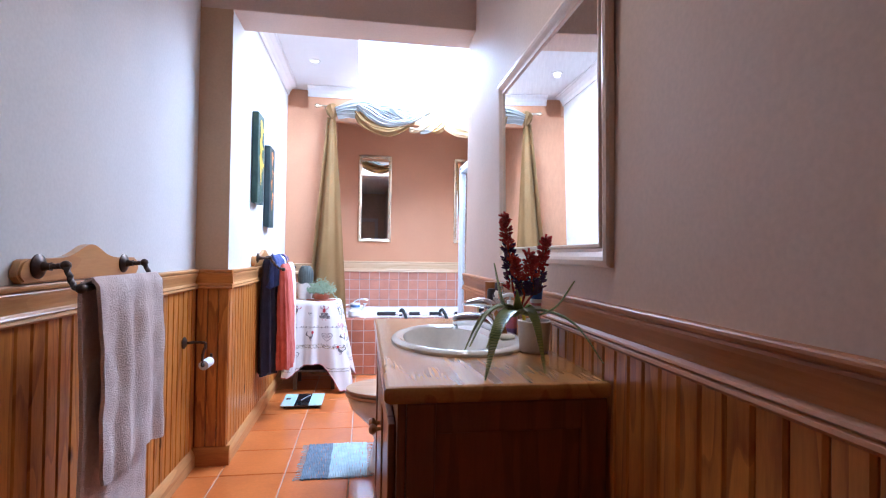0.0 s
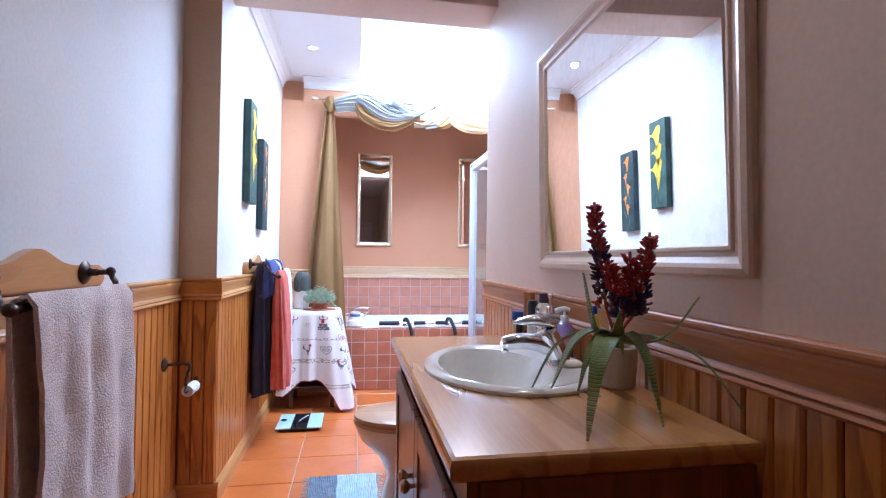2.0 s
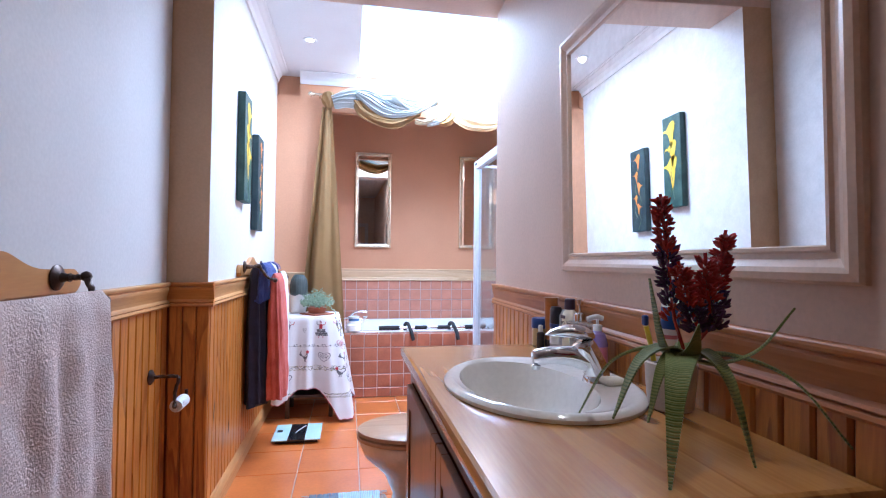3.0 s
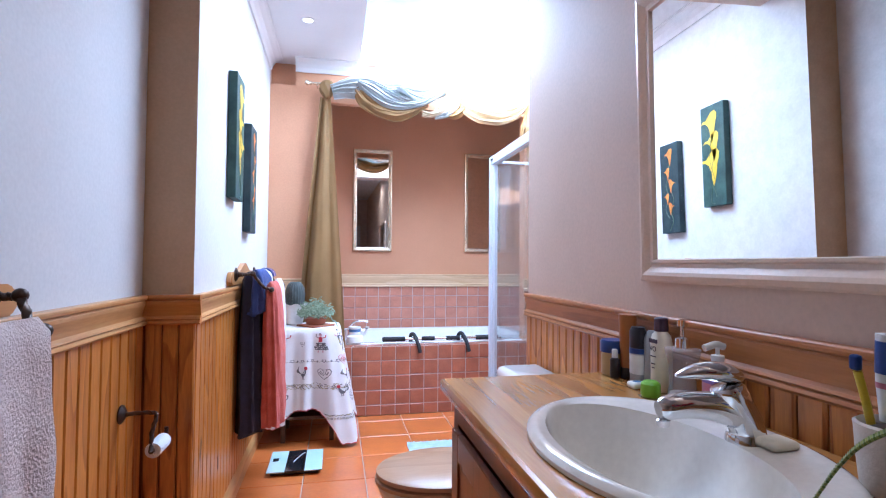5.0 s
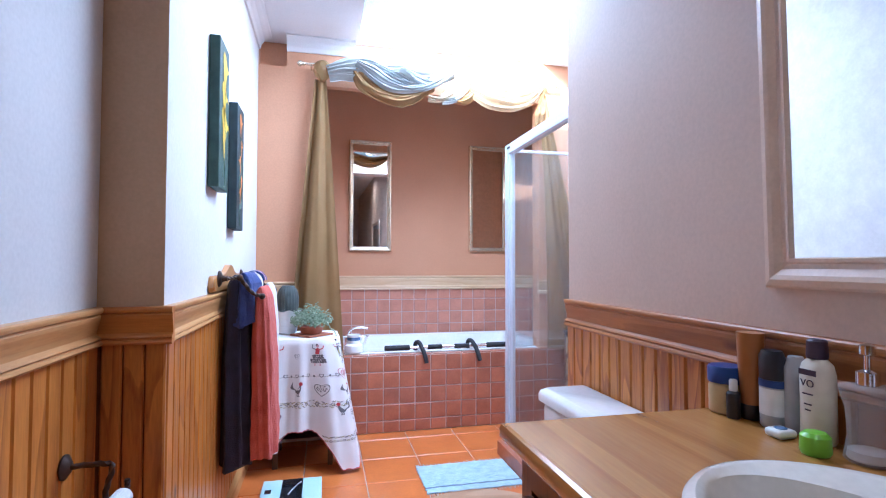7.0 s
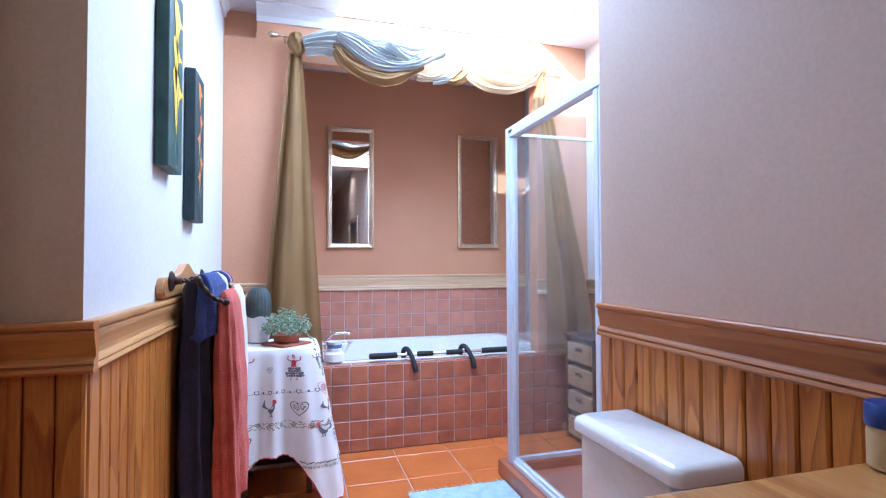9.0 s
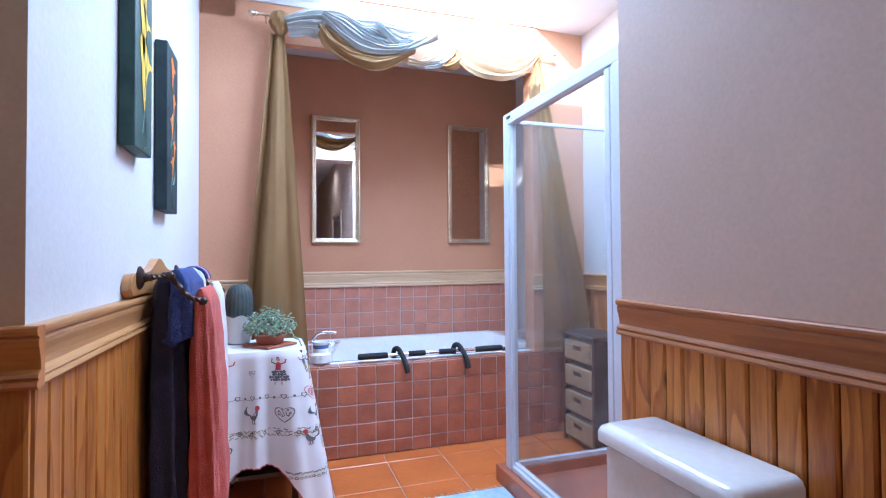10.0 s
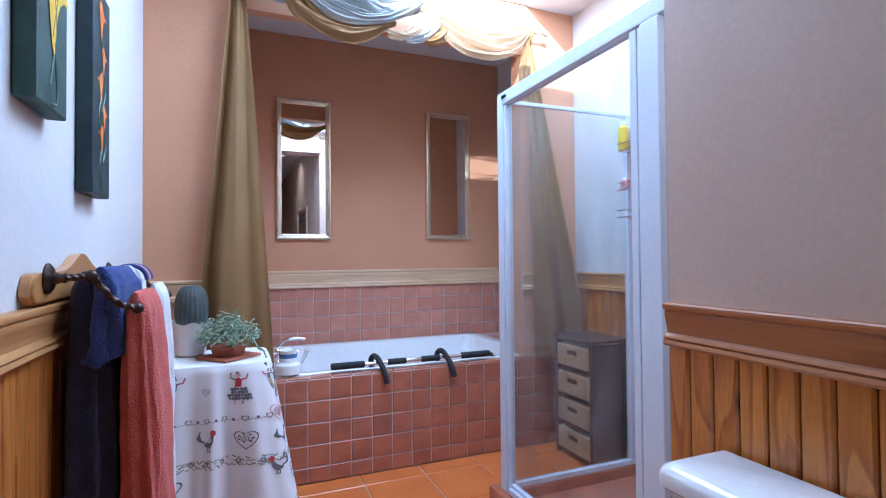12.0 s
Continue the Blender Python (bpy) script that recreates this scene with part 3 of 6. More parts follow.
def lily(bm_f, bm_s, x, cy, cz, s, lean, z_low):
    """A calla flower: a flared cup with a pointed lip, and a stem, painted on a canvas facing +x."""
    top = [(-0.80, 0.16), (-0.62, 0.34), (-0.40, 0.34), (-0.22, 0.52), (0.02, 0.74), (0.28, 0.78), (0.44, 0.62), (0.40, 0.34), (0.30, 0.06), (0.24, -0.30), (0.14, -0.70), (0.03, -0.92), (-0.05, -0.62), (-0.11, -0.24), (-0.26, 0.06), (-0.46, 0.20), (-0.66, 0.22)]
    vs = [bm_f.verts.new((x + 0.002, cy + lean * a * s, cz + b * s)) for a, b in top]
    bm_f.faces.new(vs)
    add_tube(bm_s, curve_pts(((x + 0.0005, cy, cz - 0.66 * s), (x + 0.0005, cy - lean * 0.02, max(cz - 1.7 * s, z_low + 0.03)), (x + 0.0005, cy + lean * 0.015, max(cz - 2.9 * s, z_low + 0.01)))), 0.0025, 6)


def canvas(y0, y1, z0, z1, mat, petal, label, spots):
    x = XF + 0.043
    th = thing("flower_painting", (XF, (y0 + y1) / 2, z0), label, "painting", "flower paintings")
    part("canvas", box(XF + 0.002, x, y0, y1, z0, z1, 0.004), mat, th)
    for cy, cz, k, lean in spots:
        f, s = bmesh.new(), bmesh.new()
        lily(f, s, x, y0 + cy, z0 + cz, k, lean, z0)
        part("stem", s, M_STEM, th)
        part("flower", f, petal, th)


canvas(4.10, 4.29, 1.485, 2.085, M_CANVAS_GREEN, M_LILY_YELLOW, "tall canvas of yellow calla lilies on dark green",
       ((0.100, 0.475, 0.110, -1), (0.088, 0.355, 0.105, -1), (0.098, 0.235, 0.130, -1)))
canvas(4.52, 4.71, 1.35, 1.95, M_CANVAS_BLUE, M_LILY_ORANGE, "tall canvas of orange calla lilies on dark teal",
       ((0.085, 0.51, 0.070, -1), (0.110, 0.40, 0.052, -1), (0.075, 0.315, 0.058, 1), (0.120, 0.235, 0.046, -1), (0.085, 0.165, 0.052, 1)))

# ---- towel rails ----


def plaque(x, y0, y1, z0, z1):
    """A board with rounded ends and a raised middle, swept off the wall."""
    n = 48
    top = []
    for i in range(n + 1):
        t = i / n
        e = min(t, 1 - t)
        h = (z1 - z0) * (0.60 + 0.40 * math.exp(-((t - 0.5) / 0.13) ** 2))
        round_end = math.sqrt(max(0.0, 1 - max(0.0, 1 - e / 0.055) ** 2))
        top.append((y0 + (y1 - y0) * t, z0 + (z1 - z0) * 0.10 * (1 - round_end) + h * (0.35 + 0.65 * round_end)))
    outline = [(y0, z0 + 0.02), (y0 + 0.02, z0), (y1 - 0.02, z0), (y1, z0 + 0.02)] + top[::-1]
    bm = add_prism(bmesh.new(), outline, lambda t, u, v: (x + 0.024 * t, u, v))
    front = [e for e in bm.edges if all(abs(v.co.x - x - 0.024) < 1e-5 for v in e.verts)]
    bmesh.ops.bevel(bm, geom=front, offset=0.006, segments=2, affect="EDGES")
    return bm


def arm(parent, x, y, z, knob, tip):
    part("base_plate", lathe(((0.034, 0.0), (0.034, 0.004), (0.026, 0.010), (0.014, 0.014), (0.010, 0.026), (0.012, 0.034)), (x, y, z), 24, "x"), M_IRON, parent, smooth=True)
    a = bmesh.new()
    add_tube(a, [Vector((x + 0.03, y, z)).lerp(Vector(knob), i / 14) for i in range(15)], 0.009, 12, 1.2, 0.7)
    bmesh.ops.create_icosphere(a, subdivisions=2, radius=0.014, matrix=Matrix.Translation(knob))
    mid = (Vector(knob) + Vector(tip)) / 2 + Vector((0.004, -0.006, -0.022))
    add_tube(a, curve_pts((knob, mid, tip), 12), 0.009, 12, 1.6, 0.7)
    bmesh.ops.create_icosphere(a, subdivisions=2, radius=0.014, matrix=Matrix.Translation(tip))
    part("arm", a, M_IRON, parent, "twisted dark iron arm", True)


def towel_rail(x, y0, y1, z0, z1, arms, z_arm, reach, tip, label):
    th = thing("towel_rail", (x, (y0 + y1) / 2, z0), label, "towel rail", "towel rails")
    part("plaque", plaque(x + 0.002, y0, y1, z0, z1), M_PLAQUE, th, "honey pine back board", True)
    tips = []
    for ya in arms:
        knob = (x + reach, ya + 0.2 * tip[1], z_arm + 0.004)
        tp = (x + tip[0], ya + tip[1], tip[2])
        arm(th, x + 0.026, ya, z_arm, knob, tp)
        tips.append(tp)
    part("bar", tube([Vector(tips[0]).lerp(Vector(tips[1]), i / 20) for i in range(21)], 0.010, 12, 3, 0.75), M_IRON, th, smooth=True)
    return tips


towel_rail(XL, 2.13, 2.83, 1.066, 1.178, (2.205, 2.700), 1.112, 0.105, (0.180, -0.088, 1.058), "honey pine towel rail with twisted dark iron arms")
towel_rail(XF, 4.14, 4.86, 1.068, 1.18, (4.225, 4.775), 1.122, 0.105, (0.190, 0.050, 1.045), "honey pine towel rail with twisted dark iron arms, loaded with towels")


def hung_towel(name, label, mat, y0, y1, x, z, front, back, gap=0.018, folds=5, depth=0.010, seed=0, skew=0.0, flare=0.0, layers=1):
    """A towel over a bar that runs along y at (x, z): front drop towards +x, back drop behind."""
    rng = random.Random(seed)
    ph = [rng.uniform(0, 6.28) for _ in range(4)]
    total = front + back + math.pi * gap

    def place(u, v):
        s = v * total
        y = y0 + (y1 - y0) * u
        if s < back:
            h, ox, oz = (back - s) / back, -gap + 0.25 * gap * min(1.0, 2.2 * (back - s) / back), -(back - s)
        elif s < back + math.pi * gap:
            a = (s - back) / gap
            h, ox, oz = 0, -gap * math.cos(a), gap * math.sin(a)
        else:
            d = s - back - math.pi * gap
            h, ox, oz = d / front, gap, -d
        fold = math.sin(u * folds * 6.283 + ph[0] + 0.8 * math.sin(3 * u + ph[1])) + 0.25 * math.sin(u * folds * 9.1 + ph[2] + 2.5 * h) + 0.9 * noise.noise((u * 7, h * 5, seed)) + 0.4 * noise.noise((u * 13, h * 9, seed + 3))
        w = min(1.0, h * 3.0)
        side = 1 if s >= back else 0.3
        yy = y + skew * h * (1 if s > back else 0) + (u - 0.5) * flare * h + 0.004 * math.sin(9 * h + ph[3])
        drop = 0.012 * math.sin(u * 7 + ph[1]) * h
        return (x + ox + side * depth * (0.35 + 0.65 * w) * (fold * 0.6 + 0.5), yy, z + oz + drop)

    bm = bmesh.new()
    full = gap
    for k in range(layers):
        gap = full * (1 - 0.30 * k)
        total = front + back + math.pi * gap
        b2 = sheet(48, 60, place, 0.010)
        tmp = bpy.data.meshes.new("fold")
        b2.to_mesh(tmp)
        b2.free()
        bm.from_mesh(tmp)
        bpy.data.meshes.remove(tmp)
    return tagged(part(name, bm, mat, None, label, True), label, "towel")


hung_towel("towel", "mauve-beige towel hung over an iron rail", M_TOWEL_MAUVE, 2.150, 2.575, XL + 0.180, 1.062, 0.545, 0.82, 0.016, 3.1, 0.012, 3, 0.02, -0.02)


def draped_towel(label, mat, x, y0, y1, z1, z0, hx, flutes, seed, lean=0.0):
    """A folded towel hung thickly over a bar along y: a fluted, closed mass that narrows to a soft ridge at the top."""
    rng = random.Random(seed)
    ph = [rng.uniform(0, 6.28) for _ in range(4)]
    cy, hy = (y0 + y1) / 2, (y1 - y0) / 2
    n, m = 96, 56
    rows = []
    for j in range(m + 1):
        h = j / m
        d = (z1 - z0) * h
        top = math.sqrt(min(1.0, max(0.0004, d / 0.045))) * (0.72 + 0.28 * min(1.0, d / 0.35))
        spread = 1 + 0.22 * h
        row = []
        for k in range(n):
            a = 2 * math.pi * k / n
            c, s_ = math.cos(a), math.sin(a)
            ripple = (0.17 * math.sin(flutes * a + ph[0] + 0.9 * math.sin(2.6 * h + ph[3])) + 0.10 * math.sin((2 * flutes + 1) * a + ph[1] - 1.8 * h) + 0.16 * noise.noise((c * 2.5 + seed, s_ * 2.5, h * 5)) + 0.07 * noise.noise((c * 9 + seed, s_ * 9, h * 14))) * min(1.0, h * 5)
            e = 2 / 2.8
            px = math.copysign(abs(c) ** e, c) * hx * (0.20 + 0.80 * top) * spread * (1 + ripple)
            py = math.copysign(abs(s_) ** e, s_) * hy * (0.93 + 0.07 * top) * (1 + 0.25 * ripple)
            row.append((x + px + lean * h, cy + py, z1 - d + 0.010 * math.sin(3 * a + ph[2]) * h - (0.012 if c < 0 else 0) * h))
        rows.append(row)
    bm = loops(rows, True)
    bm.verts.ensure_lookup_table()
    bm.faces.new([bm.verts[k] for k in range(n)])
    return tagged(part("towel", bm, mat, None, label, True), label, "towel")


def loops(rows, closed_bottom=False):
    """A skin through rings of points of equal count."""
    bm = bmesh.new()
    rings = [[bm.verts.new(p) for p in r] for r in rows]
    n = len(rings[0])
    for a, b in zip(rings, rings[1:]):
        for i in range(n):
            bm.faces.new((a[i], a[(i + 1) % n], b[(i + 1) % n], b[i]))
    if closed_bottom:
        bm.faces.new(rings[-1])
    return bm


draped_towel("navy towel hung thickly over the iron towel rail", M_TOWEL_NAVY, XF + 0.078, 4.285, 4.55, 1.135, 0.32, 0.052, 5, 5, 0.004)
draped_towel("blue towel draped over the navy one on the towel rail", M_TOWEL_BLUE, XF + 0.112, 4.275, 4.585, 1.146, 0.93, 0.050, 4, 6)
draped_towel("white towel with coloured stripes on the towel rail", M_TOWEL_WHITE, XF + 0.108, 4.60, 4.73, 1.146, 0.75, 0.046, 4, 7)
draped_towel("coral red towel hung thickly over the iron towel rail", M_TOWEL_RED, XF + 0.180, 4.290, 4.56, 1.082, 0.35, 0.043, 6, 8, 0.012)
draped_towel("white towel hung behind the coral one on the towel rail", M_TOWEL_WHITE, XF + 0.182, 4.575, 4.74, 1.090, 0.27, 0.036, 4, 9, 0.004)
st = bpy.data.objects["towel.003"]
for k, c in enumerate((M_TOWEL_BLUE, M_PRINT_PINK, M_TOWEL_BLUE)):
    ya = 4.625 + 0.040 * k
    part("stripe", tube([(XF + 0.112 + 0.046 * math.cos(a), ya, 1.102 + 0.044 * math.sin(a)) for a in [math.pi * i / 12 for i in range(13)]], 0.006, 8), c, st, "coloured stripe", True)

# ---- toilet roll holder ----
tp = thing("toilet_roll_holder", (XL, 3.32, 0.62), "twisted dark iron toilet roll holder with a nearly empty roll", "toilet roll holder")
TX = XL + 0.014
part("base_plate", lathe(((0.030, 0.0), (0.030, 0.004), (0.022, 0.009), (0.012, 0.016)), (TX, 3.395, 0.695), 24, "x"), M_IRON, tp, smooth=True)
part("arm", tube(curve_pts(((TX + 0.01, 3.395, 0.695), (TX + 0.085, 3.392, 0.698), (TX + 0.105, 3.390, 0.688), (TX + 0.098, 3.375, 0.64), (TX + 0.104, 3.355, 0.600), (TX + 0.108, 3.34, 0.590), (TX + 0.108, 3.37, 0.590), (TX + 0.108, 3.465, 0.590), (TX + 0.110, 3.475, 0.605), (TX + 0.110, 3.475, 0.625)), 10), 0.0075, 12, 6, 0.75), M_IRON, tp, "twisted dark iron arm", True)
part("roll", lathe(((0.010, 0), (0.023, 0), (0.0245, 0.004), (0.0245, 0.096), (0.023, 0.10), (0.010, 0.10)), (TX + 0.108, 3.355, 0.588), 28, "y"), M_TOWEL_WHITE, tp, "thin remainder of white paper roll", True)

# ---- washstand ----
TOPZ = 0.87
vx0, vx1, vy0, vy1 = 0.137, 0.690, 1.775, 2.955
BC, BA, BB = (0.405, 2.365), 0.222, 0.292


def ring_pts(a, b, n=72):
    return [(BC[0] + a * math.cos(2 * math.pi * i / n), BC[1] + b * math.sin(2 * math.pi * i / n)) for i in range(n)]


def rect_pts(x0, x1, y0, y1, n=72):
    out = []
    for i in range(n):
        a = 2 * math.pi * i / n
        c, s = math.cos(a), math.sin(a)
        ts = []
        if c > 1e-9: ts.append((x1 - BC[0]) / c)
        if c < -1e-9: ts.append((x0 - BC[0]) / c)
        if s > 1e-9: ts.append((y1 - BC[1]) / s)
        if s < -1e-9: ts.append((y0 - BC[1]) / s)
        t = min(ts)
        out.append((BC[0] + t * c, BC[1] + t * s))
    for cx, cy in ((x0, y0), (x0, y1), (x1, y0), (x1, y1)):
        k = min(range(n), key=lambda j: (out[j][0] - cx) ** 2 + (out[j][1] - cy) ** 2)
        out[k] = (cx, cy)
    return [(x - 0.022 * (vy1 - y) * (abs(x - x1) < 1e-6), y) for x, y in out]


van = thing("washstand", (0.44, 2.35, 0), "dark wooden washstand cabinet with panelled doors", "cabinet")
bx0, bx1, by0, by1 = 0.168, 0.662, 1.80, 2.915
part("side_panel", box(bx0 + 0.02, bx1, by0, by0 + 0.018, 0.08, TOPZ - 0.042), M_DARK_WOOD, van)
part("side_panel", box(bx0 + 0.02, bx1, by1 - 0.018, by1, 0.08, TOPZ - 0.042), M_DARK_WOOD, van)
for ya, yb in ((by0 - 0.012, by0),):
    part("side_frame", boxes(((bx0 + 0.02, bx0 + 0.085, ya, yb - 0.001, 0.08, TOPZ - 0.042), (bx1 - 0.065, bx1, ya, yb - 0.001, 0.08, TOPZ - 0.042),
                              (bx0 + 0.085, bx1 - 0.065, ya, yb - 0.001, TOPZ - 0.11, TOPZ - 0.042), (bx0 + 0.085, bx1 - 0.065, ya, yb - 0.001, 0.08, 0.16)), 0.003), M_DARK_WOOD, van)
part("back_panel", box(bx1 - 0.012, bx1 - 0.002, by0 + 0.02, by1 - 0.02, 0.08, TOPZ - 0.05), M_DARK_WOOD, van)
part("plinth", box(bx0 + 0.05, bx1, by0 + 0.02, by1 - 0.02, 0, 0.08), M_DARK_WOOD, van)
part("front_frame", boxes(((bx0, bx0 + 0.018, by0, by0 + 0.045, 0.08, TOPZ - 0.042), (bx0, bx0 + 0.018, by1 - 0.045, by1, 0.08, TOPZ - 0.042),
                           (bx0, bx0 + 0.018, by0 + 0.045, by1 - 0.045, TOPZ - 0.10, TOPZ - 0.042), (bx0, bx0 + 0.018, by0 + 0.045, by1 - 0.045, 0.08, 0.12))), M_DARK_WOOD, van)
ym = 2.318
for ya, yb, kn in ((by0 + 0.05, ym - 0.003, ym - 0.03), (ym + 0.003, by1 - 0.05, ym + 0.03)):
    d = part("door", boxes(((bx0 - 0.018, bx0 - 0.001, ya, ya + 0.06, 0.125, TOPZ - 0.105), (bx0 - 0.018, bx0 - 0.001, yb - 0.06, yb, 0.125, TOPZ - 0.105),
                            (bx0 - 0.018, bx0 - 0.001, ya + 0.06, yb - 0.06, 0.125, 0.19), (bx0 - 0.018, bx0 - 0.001, ya + 0.06, yb - 0.06, TOPZ - 0.17, TOPZ - 0.105)), 0.003), M_DARK_WOOD, van)
    part("panel", box(bx0 - 0.013, bx0 - 0.004, ya + 0.055, yb - 0.055, 0.185, TOPZ - 0.165, 0.004), M_DARK_WOOD, d)
    part("knob", lathe(((0.006, 0), (0.006, -0.012), (0.015, -0.020), (0.017, -0.028), (0.012, -0.036), (0.002, -0.038)), (bx0 - 0.018, kn, 0.605), 20, "x"), M_PALE_WOOD, d, "pale turned wooden knob", True)

ro = rect_pts(vx0, vx1, vy0, vy1)
hole = ring_pts(BA - 0.02, BB - 0.02)


def inset_rect(d):
    return rect_pts(vx0 + d, vx1 - d, vy0 + d, vy1 - d)


rows = [[(x, y, TOPZ) for x, y in hole], [(x, y, TOPZ) for x, y in inset_rect(0.010)], [(x, y, TOPZ - 0.003) for x, y in inset_rect(0.003)],
        [(x, y, TOPZ - 0.010) for x, y in ro], [(x, y, TOPZ - 0.028) for x, y in ro], [(x, y, TOPZ - 0.034) for x, y in inset_rect(0.004)],
        [(x, y, TOPZ - 0.041) for x, y in inset_rect(0.014)], [(x, y, TOPZ - 0.041) for x, y in hole], [(x, y, TOPZ) for x, y in hole]]
worktop = thing("worktop", (0.42, 2.36, TOPZ), "worn varnished wooden worktop round an oval basin", "worktop")
part("board", loops(rows[:2]), M_TOP, worktop)
part("edge", loops(rows[1:7]), M_TOP, worktop, "rounded glossy front edge", True)
part("underside", loops(rows[6:]), M_TOP, worktop)

basin = thing("wash_basin", (BC[0], BC[1], TOPZ), "oval cream ceramic inset wash basin", "basin")


def bowl_ring(d, h):
    shift = 0.036 * min(1.0, max(0.0, (-d - 0.020) / 0.020))
    return [(x - shift, y, TOPZ + h) for x, y in ring_pts(BA + d - shift, BB + d)]


prof = [(0.0, 0.001), (0.0, 0.008), (-0.006, 0.015), (-0.016, 0.018), (-0.022, 0.016), (-0.030, 0.013), (-0.040, 0.010), (-0.046, -0.006), (-0.056, -0.035), (-0.075, -0.075), (-0.110, -0.115), (-0.145, -0.135), (-0.165, -0.142)]
part("bowl", loops([bowl_ring(d, h) for d, h in prof], True), M_CREAM_CERAMIC, basin, "", True)
part("waste", lathe(((0.024, 0), (0.024, 0.004), (0.016, 0.005), (0.004, 0.003)), (BC[0] - 0.036, BC[1], TOPZ - 0.1418), 24), M_CHROME, basin, "chrome waste", True)

tap = thing("basin_tap", (0.540, 2.352, TOPZ + 0.012), "chrome single-lever mixer tap on the basin rim", "tap")
part("body", tube(curve_pts(((0.548, 2.350, 0.880), (0.546, 2.350, 0.905), (0.530, 2.352, 0.938), (0.517, 2.353, 0.962), (0.512, 2.354, 0.978)), 5), [0.034, 0.033, 0.032, 0.031, 0.030, 0.030] + [0.030] * 9 + [0.029, 0.029, 0.028, 0.027, 0.025, 0.014], 20), M_CHROME, tap, "", True)
part("spout", tube(curve_pts(((0.528, 2.352, 0.928), (0.490, 2.357, 0.940), (0.440, 2.363, 0.943), (0.392, 2.369, 0.936)), 6), [0.028 - 0.0005 * i for i in range(18)] + [0.014], 16), M_CHROME, tap, "", True)
part("aerator", lathe(((0.010, 0), (0.012, 0.010), (0.006, 0.014)), (0.400, 2.368, 0.909), 16), M_CHROME, tap, "", True)
bm = bmesh.new()
bmesh.ops.create_uvsphere(bm, u_segments=24, v_segments=14, radius=1.0)
for v in bm.verts:
    x, y, z = v.co
    v.co = Vector((0.482 + 0.060 * x, 2.358 - 0.008 * x + (0.024 + 0.006 * x) * y, 1.000 + (0.016 + 0.007 * x) * z - 0.010 * x * x - 0.002 * x))
part("lever", bm, M_CHROME, tap, "", True)

# ---- beaded aloe in a pot ----
AX, AY = 0.606, 2.150
aloe = thing("beaded_aloe", (AX, AY, TOPZ), "beaded wire aloe with red flower spikes in a beige pot", "ornament")
part("pot", lathe(((0.040, 0.001), (0.044, 0.004), (0.048, 0.05), (0.050, 0.088), (0.051, 0.094), (0.047, 0.097), (0.044, 0.092), (0.042, 0.082)), (AX, AY, TOPZ), 28), M_STONE_POT, aloe, "beige stone pot", True)
part("soil", lathe(((0.043, 0), (0.02, 0.006), (0.002, 0.007)), (AX, AY, TOPZ + 0.086), 20), M_SOIL, aloe)


def bead_leaf(ctrl, width):
    pts = curve_pts(ctrl, 34)
    n = len(pts)
    bm = bmesh.new()
    for i, p in enumerate(pts):
        t = i / (n - 1)
        d = (pts[min(i + 1, n - 1)] - pts[max(i - 1, 0)]).normalized()
        side = d.cross(Vector((0, 0, 1)))
        side = side.normalized() if side.length > 0.05 else Vector((1, 0, 0))
        w = width * (0.75 + 0.25 * math.sin(min(1.0, t * 2.6) * math.pi / 2)) * (1 - t ** 1.7) + 0.0012
        dip = Vector((0, 0, -0.006 * (1 - t)))
        k = 5
        row = [p + side * w * (2 * j / (k - 1) - 1) + dip * (1 - (2 * j / (k - 1) - 1) ** 2) for j in range(k)]
        before = len(bm.faces)
        add_tube(bm, row, 0.0019, 5)
        bm.faces.ensure_lookup_table()
        if i % 2:
            for f in bm.faces[before:]:
                f.material_index = 1
    return bm


C0 = Vector((0.497, 1.955, 1.015))
part("stem", tube(curve_pts(((AX, AY, TOPZ + 0.088), (AX - 0.02, AY - 0.05, TOPZ + 0.135), (AX - 0.07, AY - 0.13, 1.012), C0), 8), 0.007, 8), M_BEAD_GREEN, aloe, "bound wire stem", True)
LEAVES = (((-0.127, -0.140, -0.150), 0.035, 0.026), ((-0.121, 0.142, -0.135), 0.035, 0.011), ((-0.137, -0.016, -0.088), 0.040, 0.019),
          ((0.033, -0.105, -0.138), 0.040, 0.020), ((0.173, -0.127, -0.112), 0.030, 0.009), ((0.11, -0.095, 0.085), -0.020, 0.007),
          ((-0.075, -0.015, 0.125), -0.030, 0.013), ((-0.10, -0.05, -0.085), 0.030, 0.014), ((0.09, 0.13, -0.06), 0.030, 0.012), ((-0.03, -0.07, 0.06), 0.0, 0.016))
for tip, lift, w in LEAVES:
    v = Vector(tip)
    part("leaf", bead_leaf((C0, C0 + Vector((v.x * 0.30, v.y * 0.30, v.z * 0.12 + lift * 0.75)), C0 + Vector((v.x * 0.68, v.y * 0.68, v.z * 0.42 + lift * 0.8)), C0 + v), w), [M_BEAD_GREEN, M_BEAD_YELLOW], aloe, "green beaded leaf with paler rows", True)
